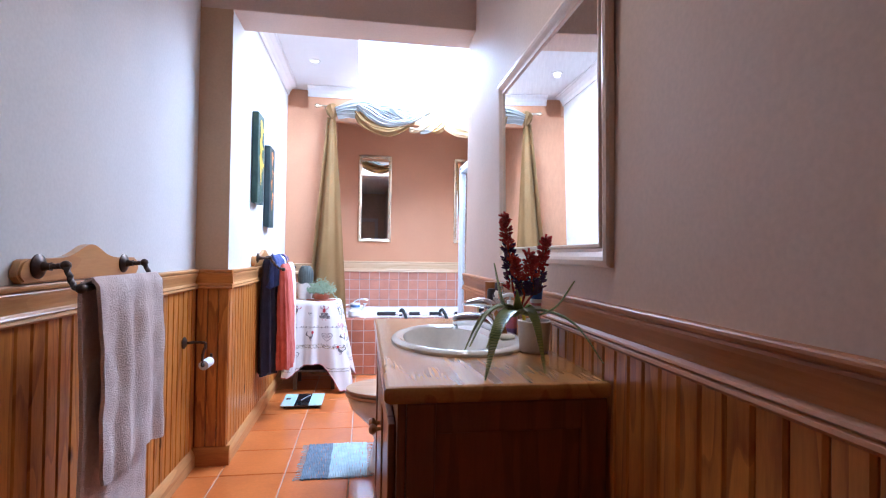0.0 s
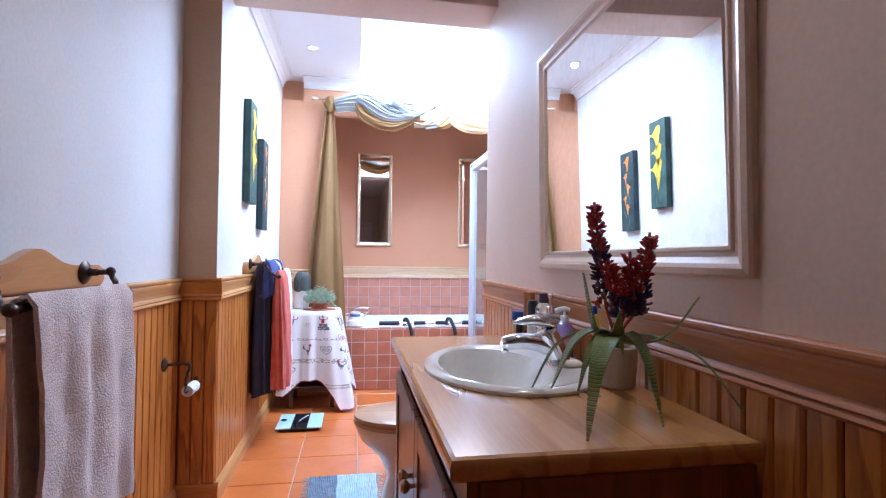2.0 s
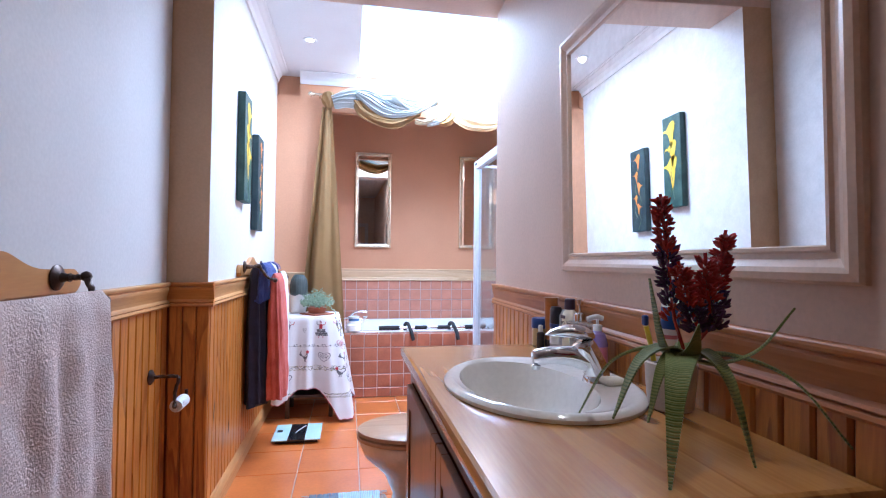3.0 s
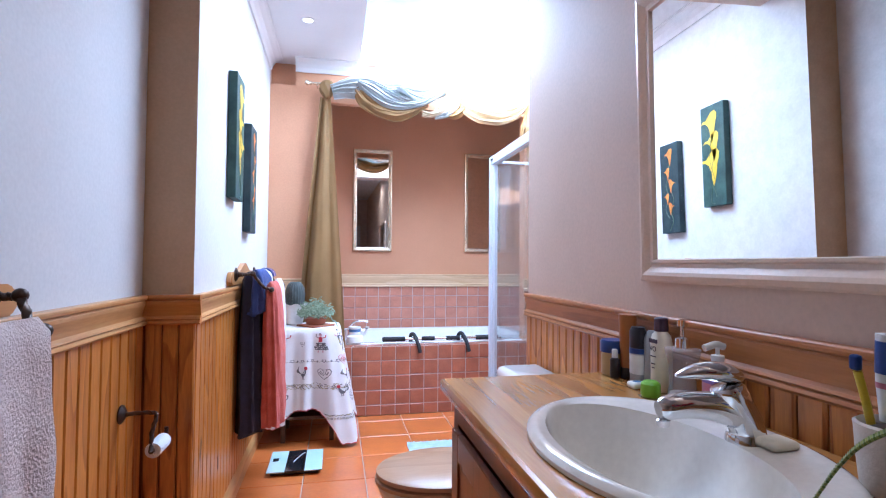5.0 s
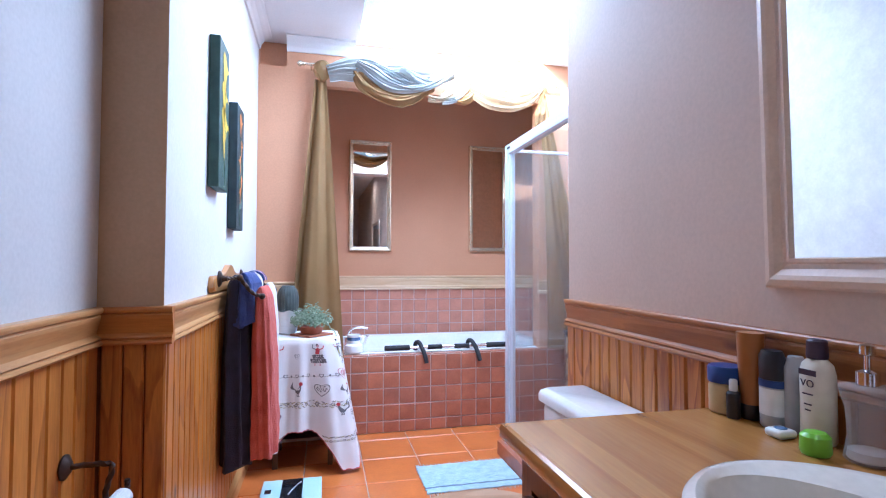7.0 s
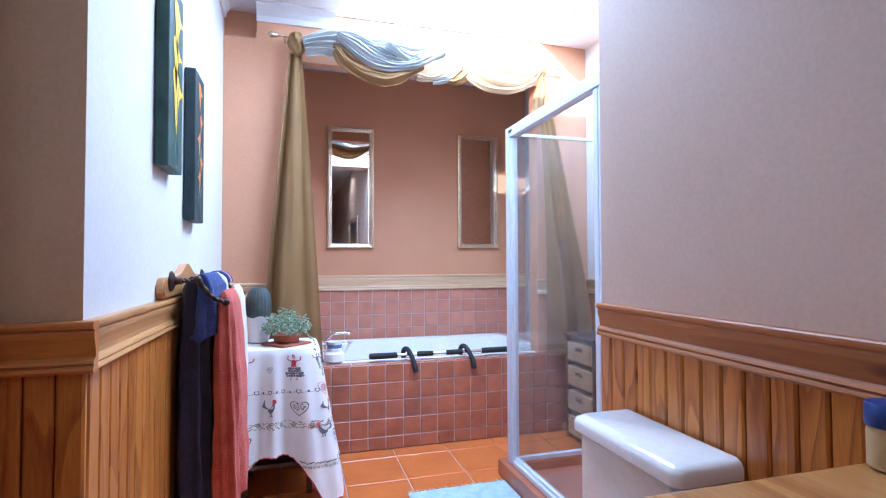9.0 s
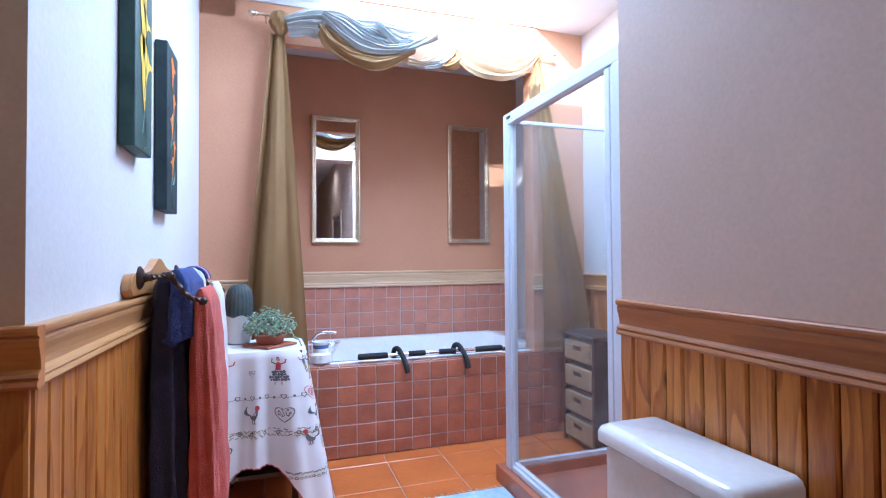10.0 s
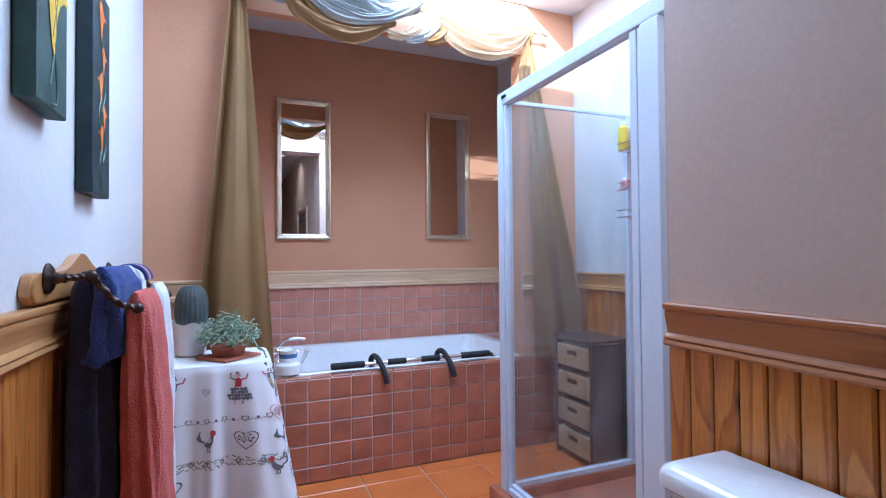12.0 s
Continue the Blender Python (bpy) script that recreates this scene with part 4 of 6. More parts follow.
for base, top, n, seed in (((-0.018, 0.004, 0.06), (-0.046, 0.0, 0.255), 300, 1), ((0.040, -0.006, 0.055), (0.068, -0.008, 0.198), 240, 2), ((0.030, -0.020, 0.050), (0.012, -0.030, 0.160), 170, 3), ((0.005, -0.024, 0.045), (-0.028, -0.020, 0.146), 200, 4)):
    rng = random.Random(seed)
    bm = bmesh.new()
    p0, p1 = C0 + Vector(base), C0 + Vector(top)
    for i in range(n):
        t = rng.random()
        a = rng.uniform(0, 6.283)
        r = (0.023 - 0.011 * t) * rng.uniform(0.45, 1.0)
        p = p0.lerp(p1, t) + Vector((math.cos(a) * r, math.sin(a) * r, 0))
        turn = Matrix.Rotation(a, 4, "Z") @ Matrix.Rotation(rng.uniform(0.6, 1.5), 4, "Y")
        res = bmesh.ops.create_icosphere(bm, subdivisions=1, radius=1.0, matrix=Matrix.Translation(p) @ turn @ Matrix.Diagonal((0.0032, 0.0032, 0.0085, 1)))
        plum = t < 0.34 + 0.1 * rng.random() if n != 300 else 0.12 < t < 0.52 + 0.1 * rng.random()
        if plum:
            for v in res["verts"]:
                for f in v.link_faces:
                    f.material_index = 1
    add_tube(bm, [C0, p0, p1 + Vector((0, 0, 0.008))], 0.003, 6)
    part("flower_spike", bm, [M_BEAD_RED, M_BEAD_PLUM], aloe, "spike of red and plum beads", True)
tb = thing("toothpaste_tube", (AX + 0.012, AY + 0.02, TOPZ + 0.095), "blue and white toothpaste tube standing in the pot", "tube")
part("tube", tube(((AX + 0.010, AY + 0.018, TOPZ + 0.094), (AX + 0.010, AY + 0.018, TOPZ + 0.15), (AX + 0.012, AY + 0.016, TOPZ + 0.215)), (0.013, 0.017, 0.019), 16), M_PLASTIC_WHITE, tb, "", True)
part("band", tube(((AX + 0.0105, AY + 0.0175, TOPZ + 0.160), (AX + 0.012, AY + 0.016, TOPZ + 0.205)), (0.0184, 0.0194), 16), M_PLASTIC_BLUE, tb, "blue printed band", True)
part("stripe", tube(((AX + 0.0103, AY + 0.018, TOPZ + 0.140), (AX + 0.0104, AY + 0.0178, TOPZ + 0.148)), (0.0170, 0.0175), 16), M_PINK_LABEL, tb, "", True)
tb = thing("toothbrush", (AX - 0.030, AY + 0.02, TOPZ + 0.095), "yellow toothbrush with a blue head standing in the pot", "toothbrush")
part("handle", tube(((AX - 0.026, AY + 0.018, TOPZ + 0.094), (AX - 0.032, AY + 0.021, TOPZ + 0.13), (AX - 0.040, AY + 0.024, TOPZ + 0.165)), 0.0055, 10), M_YELLOW_BOTTLE, tb, "", True)
part("head", box(AX - 0.047, AX - 0.036, AY + 0.018, AY + 0.032, TOPZ + 0.166, TOPZ + 0.188, 0.004), M_PLASTIC_BLUE, tb)

# ---- bottles on the worktop ----


def bottle(name, at, label, category, pieces):
    th = thing(name, (at[0], at[1], TOPZ), label, category)
    for nm, prof, mat, extra in pieces:
        part(nm, lathe(prof, (at[0], at[1], TOPZ + 0.0005), 24, "z", *extra), mat, th, "", True)
    return th


bottle("jelly_jar", (0.632, 2.912), "amber jelly jar with a blue screw lid", "jar",
       (("jar", ((0.030, 0), (0.034, 0.004), (0.034, 0.055), (0.031, 0.064)), M_YELLOW_JELLY, ()), ("lid", ((0.0355, 0.064), (0.036, 0.067), (0.036, 0.094), (0.033, 0.098)), M_PLASTIC_BLUE, ())))
bottle("cream_tube", (0.646, 2.862), "orange-brown cream tube standing on its cap", "tube",
       (("cap", ((0.019, 0), (0.020, 0.003), (0.020, 0.03)), M_PLASTIC_DARK, ()), ("tube", ((0.021, 0.03), (0.023, 0.06), (0.028, 0.174)), M_BROWN_TUBE, (0.85, 1.0))))
bottle("small_bottle", (0.612, 2.872), "small dark bottle with a white cap", "bottle",
       (("bottle", ((0.012, 0), (0.013, 0.003), (0.013, 0.05), (0.008, 0.055)), M_PLASTIC_DARK, ()), ("cap", ((0.008, 0.055), (0.008, 0.075), (0.006, 0.078)), M_PLASTIC_WHITE, ())))
bottle("roll_on", (0.640, 2.806), "clear-grey roll-on bottle with a dark cap", "bottle",
       (("bottle", ((0.021, 0), (0.024, 0.004), (0.024, 0.09)), M_PLASTIC_GREY, (0.8, 1.0)), ("label", ((0.0245, 0.025), (0.0245, 0.075)), M_PLASTIC_WHITE, (0.81, 1.01)), ("band", ((0.0247, 0.078), (0.0247, 0.0915)), M_PLASTIC_BLUE, (0.82, 1.02)), ("cap", ((0.0245, 0.092), (0.025, 0.135), (0.019, 0.147)), M_PLASTIC_DARK, (0.8, 1.0))))
bottle("grey_bottle", (0.662, 2.775), "slim grey plastic toiletry bottle", "bottle", (("bottle", ((0.020, 0), (0.022, 0.004), (0.022, 0.12), (0.012, 0.14)), M_PLASTIC_GREY, ()),))
lot = bottle("lotion_bottle", (0.650, 2.722), "cream lotion bottle with a dark purple cap", "bottle",
             (("bottle", ((0.027, 0), (0.030, 0.005), (0.030, 0.118), (0.026, 0.136), (0.016, 0.146)), M_CREAM_BOTTLE, (0.75, 1.0)),
              ("cap", ((0.016, 0.146), (0.017, 0.150), (0.016, 0.177), (0.013, 0.180)), M_INK, ())))
part("label_bar", boxes([(0.6262, 0.6274, 2.706, 2.738, TOPZ + z, TOPZ + z + h) for z, h in ((0.118, 0.010),)]), M_INK, lot)
part("label_bars", boxes([(0.6262, 0.6274, 2.722 - w, 2.722 + w, TOPZ + z, TOPZ + z + 0.0025) for z, w in ((0.084, 0.010), (0.066, 0.007), (0.056, 0.005))]), M_INK, lot)
cu = bpy.data.curves.new("lettering", "FONT")
cu.body, cu.size, cu.align_x, cu.extrude = "VO", 0.018, "CENTER", 0.0004
lett = new("lettering", cu)
lett.matrix_world = Matrix(((0, 0, -1, 0.6262), (-1, 0, 0, 2.722), (0, 1, 0, TOPZ + 0.098), (0, 0, 0, 1)))
lett.data.materials.append(M_INK)
bpy.context.view_layer.update()
lm = bpy.data.meshes.new_from_object(lett)
mw = lett.matrix_world.copy()
bpy.data.objects.remove(lett)
lm.transform(mw)
lo = new("lettering", lm)
lo.parent, lo.matrix_parent_inverse = lot, lot.matrix_world.inverted()
M_CLEAR_PLASTIC = thin_glass("clear plastic", (0.84, 0.81, 0.79), 0.1)
_nt = M_CLEAR_PLASTIC.node_tree
_df, _mx = _nt.nodes.new("ShaderNodeBsdfDiffuse"), _nt.nodes.new("ShaderNodeMixShader")
_df.inputs["Color"].default_value = (0.66, 0.60, 0.58, 1)
_mx.inputs["Fac"].default_value = 0.28
_nt.links.new(_nt.nodes["Mix Shader"].outputs["Shader"], _mx.inputs[1])
_nt.links.new(_df.outputs["BSDF"], _mx.inputs[2])
_nt.links.new(_mx.outputs["Shader"], _nt.nodes["Material Output"].inputs["Surface"])
bottle("soap_dispenser", (0.638, 2.628), "clear soap dispenser with a chrome pump", "soap dispenser",
       (("bottle", ((0.030, 0), (0.034, 0.004), (0.028, 0.04), (0.030, 0.08), (0.038, 0.112), (0.039, 0.118), (0.012, 0.122)), M_CLEAR_PLASTIC, ()),
        ("soap", ((0.028, 0.004), (0.030, 0.006), (0.028, 0.018), (0.004, 0.0185)), M_PLASTIC_WHITE, ()),
        ("collar", ((0.016, 0.120), (0.016, 0.142), (0.008, 0.146)), M_CHROME, ()), ("pump", ((0.005, 0.146), (0.005, 0.168), (0.011, 0.170), (0.011, 0.184), (0.004, 0.187)), M_CHROME, ())))
pd = bottle("soap_pump", (0.640, 2.522), "lilac liquid soap bottle with a white pump", "soap dispenser",
            (("bottle", ((0.030, 0), (0.034, 0.005), (0.034, 0.075), (0.026, 0.098), (0.012, 0.106)), M_PURPLE, (0.75, 1.0)), ("label", ((0.0345, 0.02), (0.0345, 0.065)), M_PINK_LABEL, (0.75, 1.0, False)),
             ("collar", ((0.012, 0.106), (0.013, 0.122), (0.006, 0.124)), M_PLASTIC_WHITE, ()), ("stem", ((0.004, 0.124), (0.004, 0.140)), M_PLASTIC_WHITE, ())))
part("nozzle", tube(curve_pts(((0.655, 2.522, 1.010), (0.637, 2.523, 1.015), (0.610, 2.525, 1.008)), 5), 0.0075, 10), M_PLASTIC_WHITE, pd, "", True)
bm = box(0.585, 0.625, 2.738, 2.776, TOPZ + 0.0005, TOPZ + 0.016, 0.007, 3)
fl = thing("floss_box", (0.62, 2.757, TOPZ), "white and blue dental floss box lying down", "box")
part("case", bm, M_PLASTIC_WHITE, fl, "", True)
part("sticker", lathe(((0.011, 0), (0.010, 0.001)), (0.605, 2.757, TOPZ + 0.0165), 20), M_PORCELAIN_BLUE, fl)
gr = thing("green_cap", (0.588, 2.676, TOPZ), "lime green round plastic cap", "cap")
part("cap", lathe(((0.020, 0), (0.023, 0.006), (0.022, 0.030), (0.016, 0.036), (0.003, 0.037)), (0.588, 2.676, TOPZ + 0.0005), 24), M_PLASTIC_GREEN, gr, smooth=True)
bm = box(0.538, 0.590, 2.282, 2.328, 0.8825, 0.899, 0.008, 3)
tagged(part("soap_bar", bm, M_SOAP, None, "", True), "ivory soap bar lying on the basin rim", "soap")

# ---- toilet ----
wc = thing("toilet", (0.38, 3.43, 0), "white ceramic toilet with a pale wooden seat", "toilet")


def lid_rows():
    rows = []
    for d, z in ((0.004, 0.712), (0.0, 0.716), (0.0, 0.738), (0.006, 0.750), (0.018, 0.756)):
        x0, x1, y0, y1, r = 0.520 + d, 0.696, 3.235 + d, 3.65 - d, 0.028
        loop = []
        for cx, cy, a0 in ((x1 - r * 0.2, y1 - r * 0.2, 0), (x0 + r, y1 - r, 90), (x0 + r, y0 + r, 180), (x1 - r * 0.2, y0 + r * 0.2, 270)):
            rr = r if cx < 0.6 else r * 0.2
            loop += [(cx + rr * math.cos(radians(a0 + k * 18)), cy + rr * math.sin(radians(a0 + k * 18)), z) for k in range(6)]
        rows.append(loop)
    return rows


part("cistern_lid", loops(lid_rows(), True), M_CERAMIC, wc, "", True)
part("cistern", box(0.535, 0.694, 3.255, 3.632, 0.38, 0.713, 0.022, 4), M_CERAMIC, wc, "", True)
part("flush_handle", tube(((0.536, 3.30, 0.655), (0.515, 3.30, 0.655), (0.511, 3.335, 0.650)), 0.007, 10), M_CHROME, wc, "chrome flush lever", True)


def egg(cx, cy, a_front, a_back, b, z, n=48):
    out = []
    for i in range(n):
        t = 2 * math.pi * i / n
        c, s = math.cos(t), math.sin(t)
        out.append((cx + (a_back if c > 0 else a_front) * c, cy + b * s, z))
    return out


part("bowl", loops([egg(0.26, 3.43, f, k, b, z) for f, k, b, z in ((0.13, 0.22, 0.10, 0.002), (0.125, 0.21, 0.095, 0.06), (0.10, 0.20, 0.085, 0.16), (0.14, 0.22, 0.11, 0.25), (0.225, 0.25, 0.165, 0.33), (0.248, 0.26, 0.182, 0.385), (0.244, 0.26, 0.180, 0.398))], True), M_CREAM_CERAMIC, wc, "", True)
part("seat", loops([egg(0.26, 3.43, f, 0.20, b, z) for f, b, z in ((0.244, 0.178, 0.400), (0.258, 0.188, 0.404), (0.258, 0.188, 0.416), (0.246, 0.178, 0.421))], True), M_SEAT_WOOD, wc, "pale wooden seat", True)
part("lid", loops([egg(0.26, 3.43, f, 0.20, b, z) for f, b, z in ((0.244, 0.178, 0.423), (0.254, 0.186, 0.426), (0.254, 0.186, 0.440), (0.238, 0.172, 0.447), (0.12, 0.08, 0.450))], True), M_SEAT_WOOD, wc, "pale wooden lid, closed", True)
for yy in (3.36, 3.50):
    part("hinge", lathe(((0.012, -0.02), (0.012, 0.02)), (0.478, yy, 0.434), 14, "y"), M_CHROME, wc, "", True)

# ---- shower ----
tagged(part("shower_kerb", boxes(((0.862, 0.955, YW, 5.022, 0, 0.085), (0.957, XE - 0.002, 4.925, 5.022, 0, 0.085)), 0.004), M_RED_TILE), "terracotta-tiled kerb round the shower", "kerb", kind="structure")
tagged(part("shower_floor", box(0.957, XE - 0.002, YW + 0.002, 4.923, 0, 0.035), M_RED_TILE), "terracotta shower floor", "floor", kind="structure")
structure("wall_shower_tiled", box(1.672, XE - 0.002, YW + 0.002, 4.965, 0.036, 2.60), M_WHITE_WALL, "white wall of the shower, tiled up to head height", "wall")
sh = thing("shower_enclosure", (0.92, 4.4, 0.085), "white aluminium framed glass shower enclosure", "shower")
SX0, SX1, SZ0, SZ1 = 0.897, 0.945, 0.087, 1.926
part("post", boxes(((SX0, SX1, 4.917, 4.968, SZ0, SZ1), (SX0 + 0.008, SX1 - 0.008, 4.898, 4.917, SZ0, SZ1 - 0.060)), 0.003), M_ALU, sh)
part("wall_profile", boxes(((SX0, SX1, YW + 0.002, 3.825, SZ0, SZ1), ), 0.002), M_ALU, sh)
part("jamb", box(SX0 - 0.002, SX1 + 0.002, 3.985, 4.058, SZ0, SZ1 - 0.060, 0.003), M_ALU, sh)
part("door_seal", box(SX0 + 0.006, SX1 - 0.006, 4.059, 4.077, SZ0 + 0.03, SZ1 - 0.062, 0.003), M_ALU, sh)
part("door_stile", box(SX0 + 0.004, SX1 - 0.004, 4.078, 4.108, SZ0 + 0.03, SZ1 - 0.062, 0.003), M_ALU, sh)
part("top_rail", boxes(((SX0, SX1, 3.826, 4.916, SZ1 - 0.058, SZ1),), 0.004), M_ALU, sh)
part("bottom_track", boxes(((SX0, SX1, 3.826, 4.896, SZ0, SZ0 + 0.028), (SX0 + 0.012, SX1 - 0.012, 4.11, 4.896, SZ0 + 0.029, SZ0 + 0.045)), 0.003), M_ALU, sh)
part("return_rail", boxes(((0.946, 1.668, 4.938, 4.952, SZ1 - 0.040, SZ1 - 0.022), (0.943, 1.668, 4.930, 4.960, SZ0, SZ0 + 0.026), (1.640, 1.669, 4.930, 4.960, SZ0 + 0.027, SZ1 - 0.041)), 0.003), M_ALU, sh)
M_SHOWER_GLASS = thin_glass("shower glass", (0.92, 0.94, 0.95), 0.02)
_nt = M_SHOWER_GLASS.node_tree
_film = _nt.nodes.new("ShaderNodeBsdfDiffuse")
_film.inputs["Color"].default_value = (0.47, 0.46, 0.46, 1)
_mx = _nt.nodes.new("ShaderNodeMixShader")
_v = coords(_nt, (1, 1, 0.25))
_streak = ramp(_nt, noise_tex(_nt, _v, 7.0, 5), ((0.35, (0.01, 0.01, 0.01)), (0.75, (0.11, 0.11, 0.11))))
_nt.links.new(_streak, _mx.inputs["Fac"])
_nt.links.new(_nt.nodes["Mix Shader"].outputs["Shader"], _mx.inputs[1])
_nt.links.new(_film.outputs["BSDF"], _mx.inputs[2])
_nt.links.new(_mx.outputs["Shader"], _nt.nodes["Material Output"].inputs["Surface"])
for nm, b in (("door_glass", (0.918, 0.923, 4.108, 4.898, SZ0 + 0.04, SZ1 - 0.060)), ("side_glass", (0.918, 0.923, 3.826, 3.984, SZ0 + 0.03, SZ1 - 0.060)), ("return_glass", (0.942, 1.639, 4.942, 4.947, SZ0 + 0.028, SZ1 - 0.042))):
    g = part(nm, box(*b), M_SHOWER_GLASS, sh)
part("latch", box(SX0 - 0.006, SX0 - 0.0005, 4.880, 4.918, SZ1 - 0.032, SZ1 - 0.018, 0.002), M_PLASTIC_DARK, sh, "small black latch")

cad = thing("shower_caddy", (1.60, 4.85, 1.42), "wire shower caddy loaded with bottles, hung on the wall", "caddy")
wires = bmesh.new()
for zz in (1.70, 1.50, 1.36):
    for yy in (4.80, 4.86, 4.92):
        add_tube(wires, ((1.67, yy, zz), (1.57, yy, zz)), 0.002, 6)
    for hh in (0, 0.035):
        add_tube(wires, ((1.668, 4.79, zz + hh), (1.565, 4.79, zz + hh), (1.565, 4.925, zz + hh), (1.668, 4.925, zz + hh)), 0.0025, 6)
add_tube(wires, ((1.667, 4.857, 1.30), (1.667, 4.857, 1.88)), 0.003, 6)
part("rack", wires, M_CHROME, cad)


def small_bottle(name, x, y, z, h, r, mat, label):
    t = thing(name, (x, y, z), label, "bottle")
    part("body", lathe(((r * 0.9, 0), (r, 0.004), (r, h * 0.75), (r * 0.45, h * 0.85)), (x, y, z), 18), mat, t, smooth=True)
    part("cap", lathe(((r * 0.5, h * 0.85), (r * 0.5, h), (r * 0.3, h * 1.02)), (x, y, z), 14), M_PLASTIC_WHITE, t, smooth=True)


small_bottle("shampoo_bottle", 1.590, 4.900, 1.7035, 0.15, 0.026, M_YELLOW_BOTTLE, "yellow shampoo bottle in a wire caddy")
small_bottle("shampoo_bottle", 1.635, 4.860, 1.7035, 0.17, 0.024, M_PLASTIC_WHITE, "white shampoo bottle in a wire caddy")
small_bottle("razor_pot", 1.595, 4.895, 1.5035, 0.06, 0.024, M_PRINT_PINK, "pink pot in a wire caddy")
hose = thing("shower_hose", (1.63, 4.80, 0.95), "white shower hose hanging in a loop", "hose")
part("hose", tube(curve_pts(((1.665, 4.78, 1.42), (1.64, 4.78, 1.30), (1.625, 4.80, 1.02), (1.62, 4.83, 0.955), (1.62, 4.865, 1.0), (1.635, 4.87, 1.2), (1.662, 4.86, 1.42)), 8), 0.008, 12), M_PLASTIC_WHITE, hose, smooth=True)

# ---- basket drawers ----
bu = thing("basket_drawers", (1.66, 5.29, 0), "dark wooden drawer unit with four wicker baskets", "drawer unit")
ux0, ux1, uy0, uy1, uh = 1.545, 1.785, 5.115, 5.455, 0.70
part("top", box(ux0 - 0.012, ux1, uy0 - 0.012, uy1 + 0.012, uh - 0.02, uh, 0.004), M_UNIT, bu)
for yy in (uy0, uy1 - 0.024):
    for xx in (ux0, ux1 - 0.024):
        part("leg", box(xx, xx + 0.024, yy, yy + 0.024, 0, uh - 0.021), M_UNIT, bu)
for k in range(4):
    z = 0.035 + k * 0.163
    part("shelf", box(ux0 + 0.003, ux1 - 0.003, uy0 + 0.003, uy1 - 0.003, z - 0.010, z - 0.001), M_UNIT, bu)
    bk = part("basket", box(ux0 - 0.004, ux1 - 0.03, uy0 + 0.028, uy1 - 0.028, z + 0.001, z + 0.128, 0.008), M_WICKER, bu, "woven straw basket")
    weave = bmesh.new()
    for r in range(9):
        for c in range(12):
            yy = uy0 + 0.036 + c * 0.0225
            if not (r in (5, 6) and 4 <= c <= 7):
                add_box(weave, ux0 - 0.0075 - 0.002 * ((r + c) % 2), ux0 - 0.0045, yy, yy + 0.0215, z + 0.008 + r * 0.013, z + 0.0195 + r * 0.013)
    part("weave", weave, M_WICKER, bk)
    part("grip", box(ux0 - 0.0065, ux0 - 0.0042, uy0 + 0.126, uy0 + 0.214, z + 0.072, z + 0.098), M_UNIT, bk)
for yy in (uy0,):
    part("side_panel", box(ux0 + 0.026, ux1 - 0.026, yy + 0.006, yy + 0.012, 0.05, uh - 0.03), M_UNIT, bu)

# ---- bath ----
BT = 0.537
structure("bath_surround", boxes(((JAMB + 0.002, 1.52, 5.572, 5.66, 0, BT), (JAMB + 0.002, -0.03, 5.662, YA - 0.002, 0, BT), (1.53, XE - 0.003, 5.702, YA - 0.002, 0, BT))), M_GROUT_WALL, "tiled surround of the bath", "bath surround")
bath = thing("bathtub", (0.75, 6.13, 0.2), "white enamel bathtub set in a tiled surround", "bathtub")


def rrect(x0, x1, y0, y1, r, z, k=8):
    loop = []
    for cx, cy, a0 in ((x1 - r, y1 - r, 0), (x0 + r, y1 - r, 90), (x0 + r, y0 + r, 180), (x1 - r, y0 + r, 270)):
        loop += [(cx + r * math.cos(radians(a0 + 90 * i / k)), cy + r * math.sin(radians(a0 + 90 * i / k)), z) for i in range(k + 1)]
    return loop


tub = [(0.0, 0.03, BT + 0.001), (0.0, 0.03, BT + 0.010), (0.006, 0.035, BT + 0.016), (0.045, 0.05, BT + 0.016), (0.060, 0.07, BT + 0.008), (0.075, 0.10, BT - 0.06), (0.11, 0.14, BT - 0.30), (0.16, 0.16, BT - 0.38), (0.24, 0.14, BT - 0.40)]
part("rim", loops([rrect(-0.055 + d, 1.56 - d, 5.635 + d, 6.585 - d, r, z) for d, r, z in tub[:5]]), M_ACRYLIC, bath, "", True)
part("basin", loops([rrect(-0.055 + d, 1.56 - d, 5.635 + d, 6.585 - d, r, z) for d, r, z in tub[4:]], True), M_ACRYLIC, bath, "", True)
bt = thing("bath_tap", (0.07, 6.15, BT + 0.027), "chrome mixer tap on the bath rim", "tap")
part("body", lathe(((0.024, 0), (0.024, 0.008), (0.019, 0.014), (0.020, 0.075), (0.012, 0.085)), (-0.02, 6.0, BT + 0.016), 20), M_CHROME, bt, "", True)
part("lever", tube(curve_pts(((-0.02, 6.0, BT + 0.11), (0.02, 6.0, BT + 0.145), (0.09, 6.0, BT + 0.15), (0.135, 6.0, BT + 0.143)), 5), 0.010, 10), M_CHROME, bt, "", True)
part("spout", tube(curve_pts(((-0.01, 6.0, BT + 0.075), (0.05, 6.0, BT + 0.085), (0.10, 6.0, BT + 0.07)), 5), 0.013, 10), M_CHROME, bt, "", True)
soapd = thing("wire_soap_dish", (1.72, 6.0, BT), "chrome wire soap dish on the bath ledge", "soap dish")
w = bmesh.new()
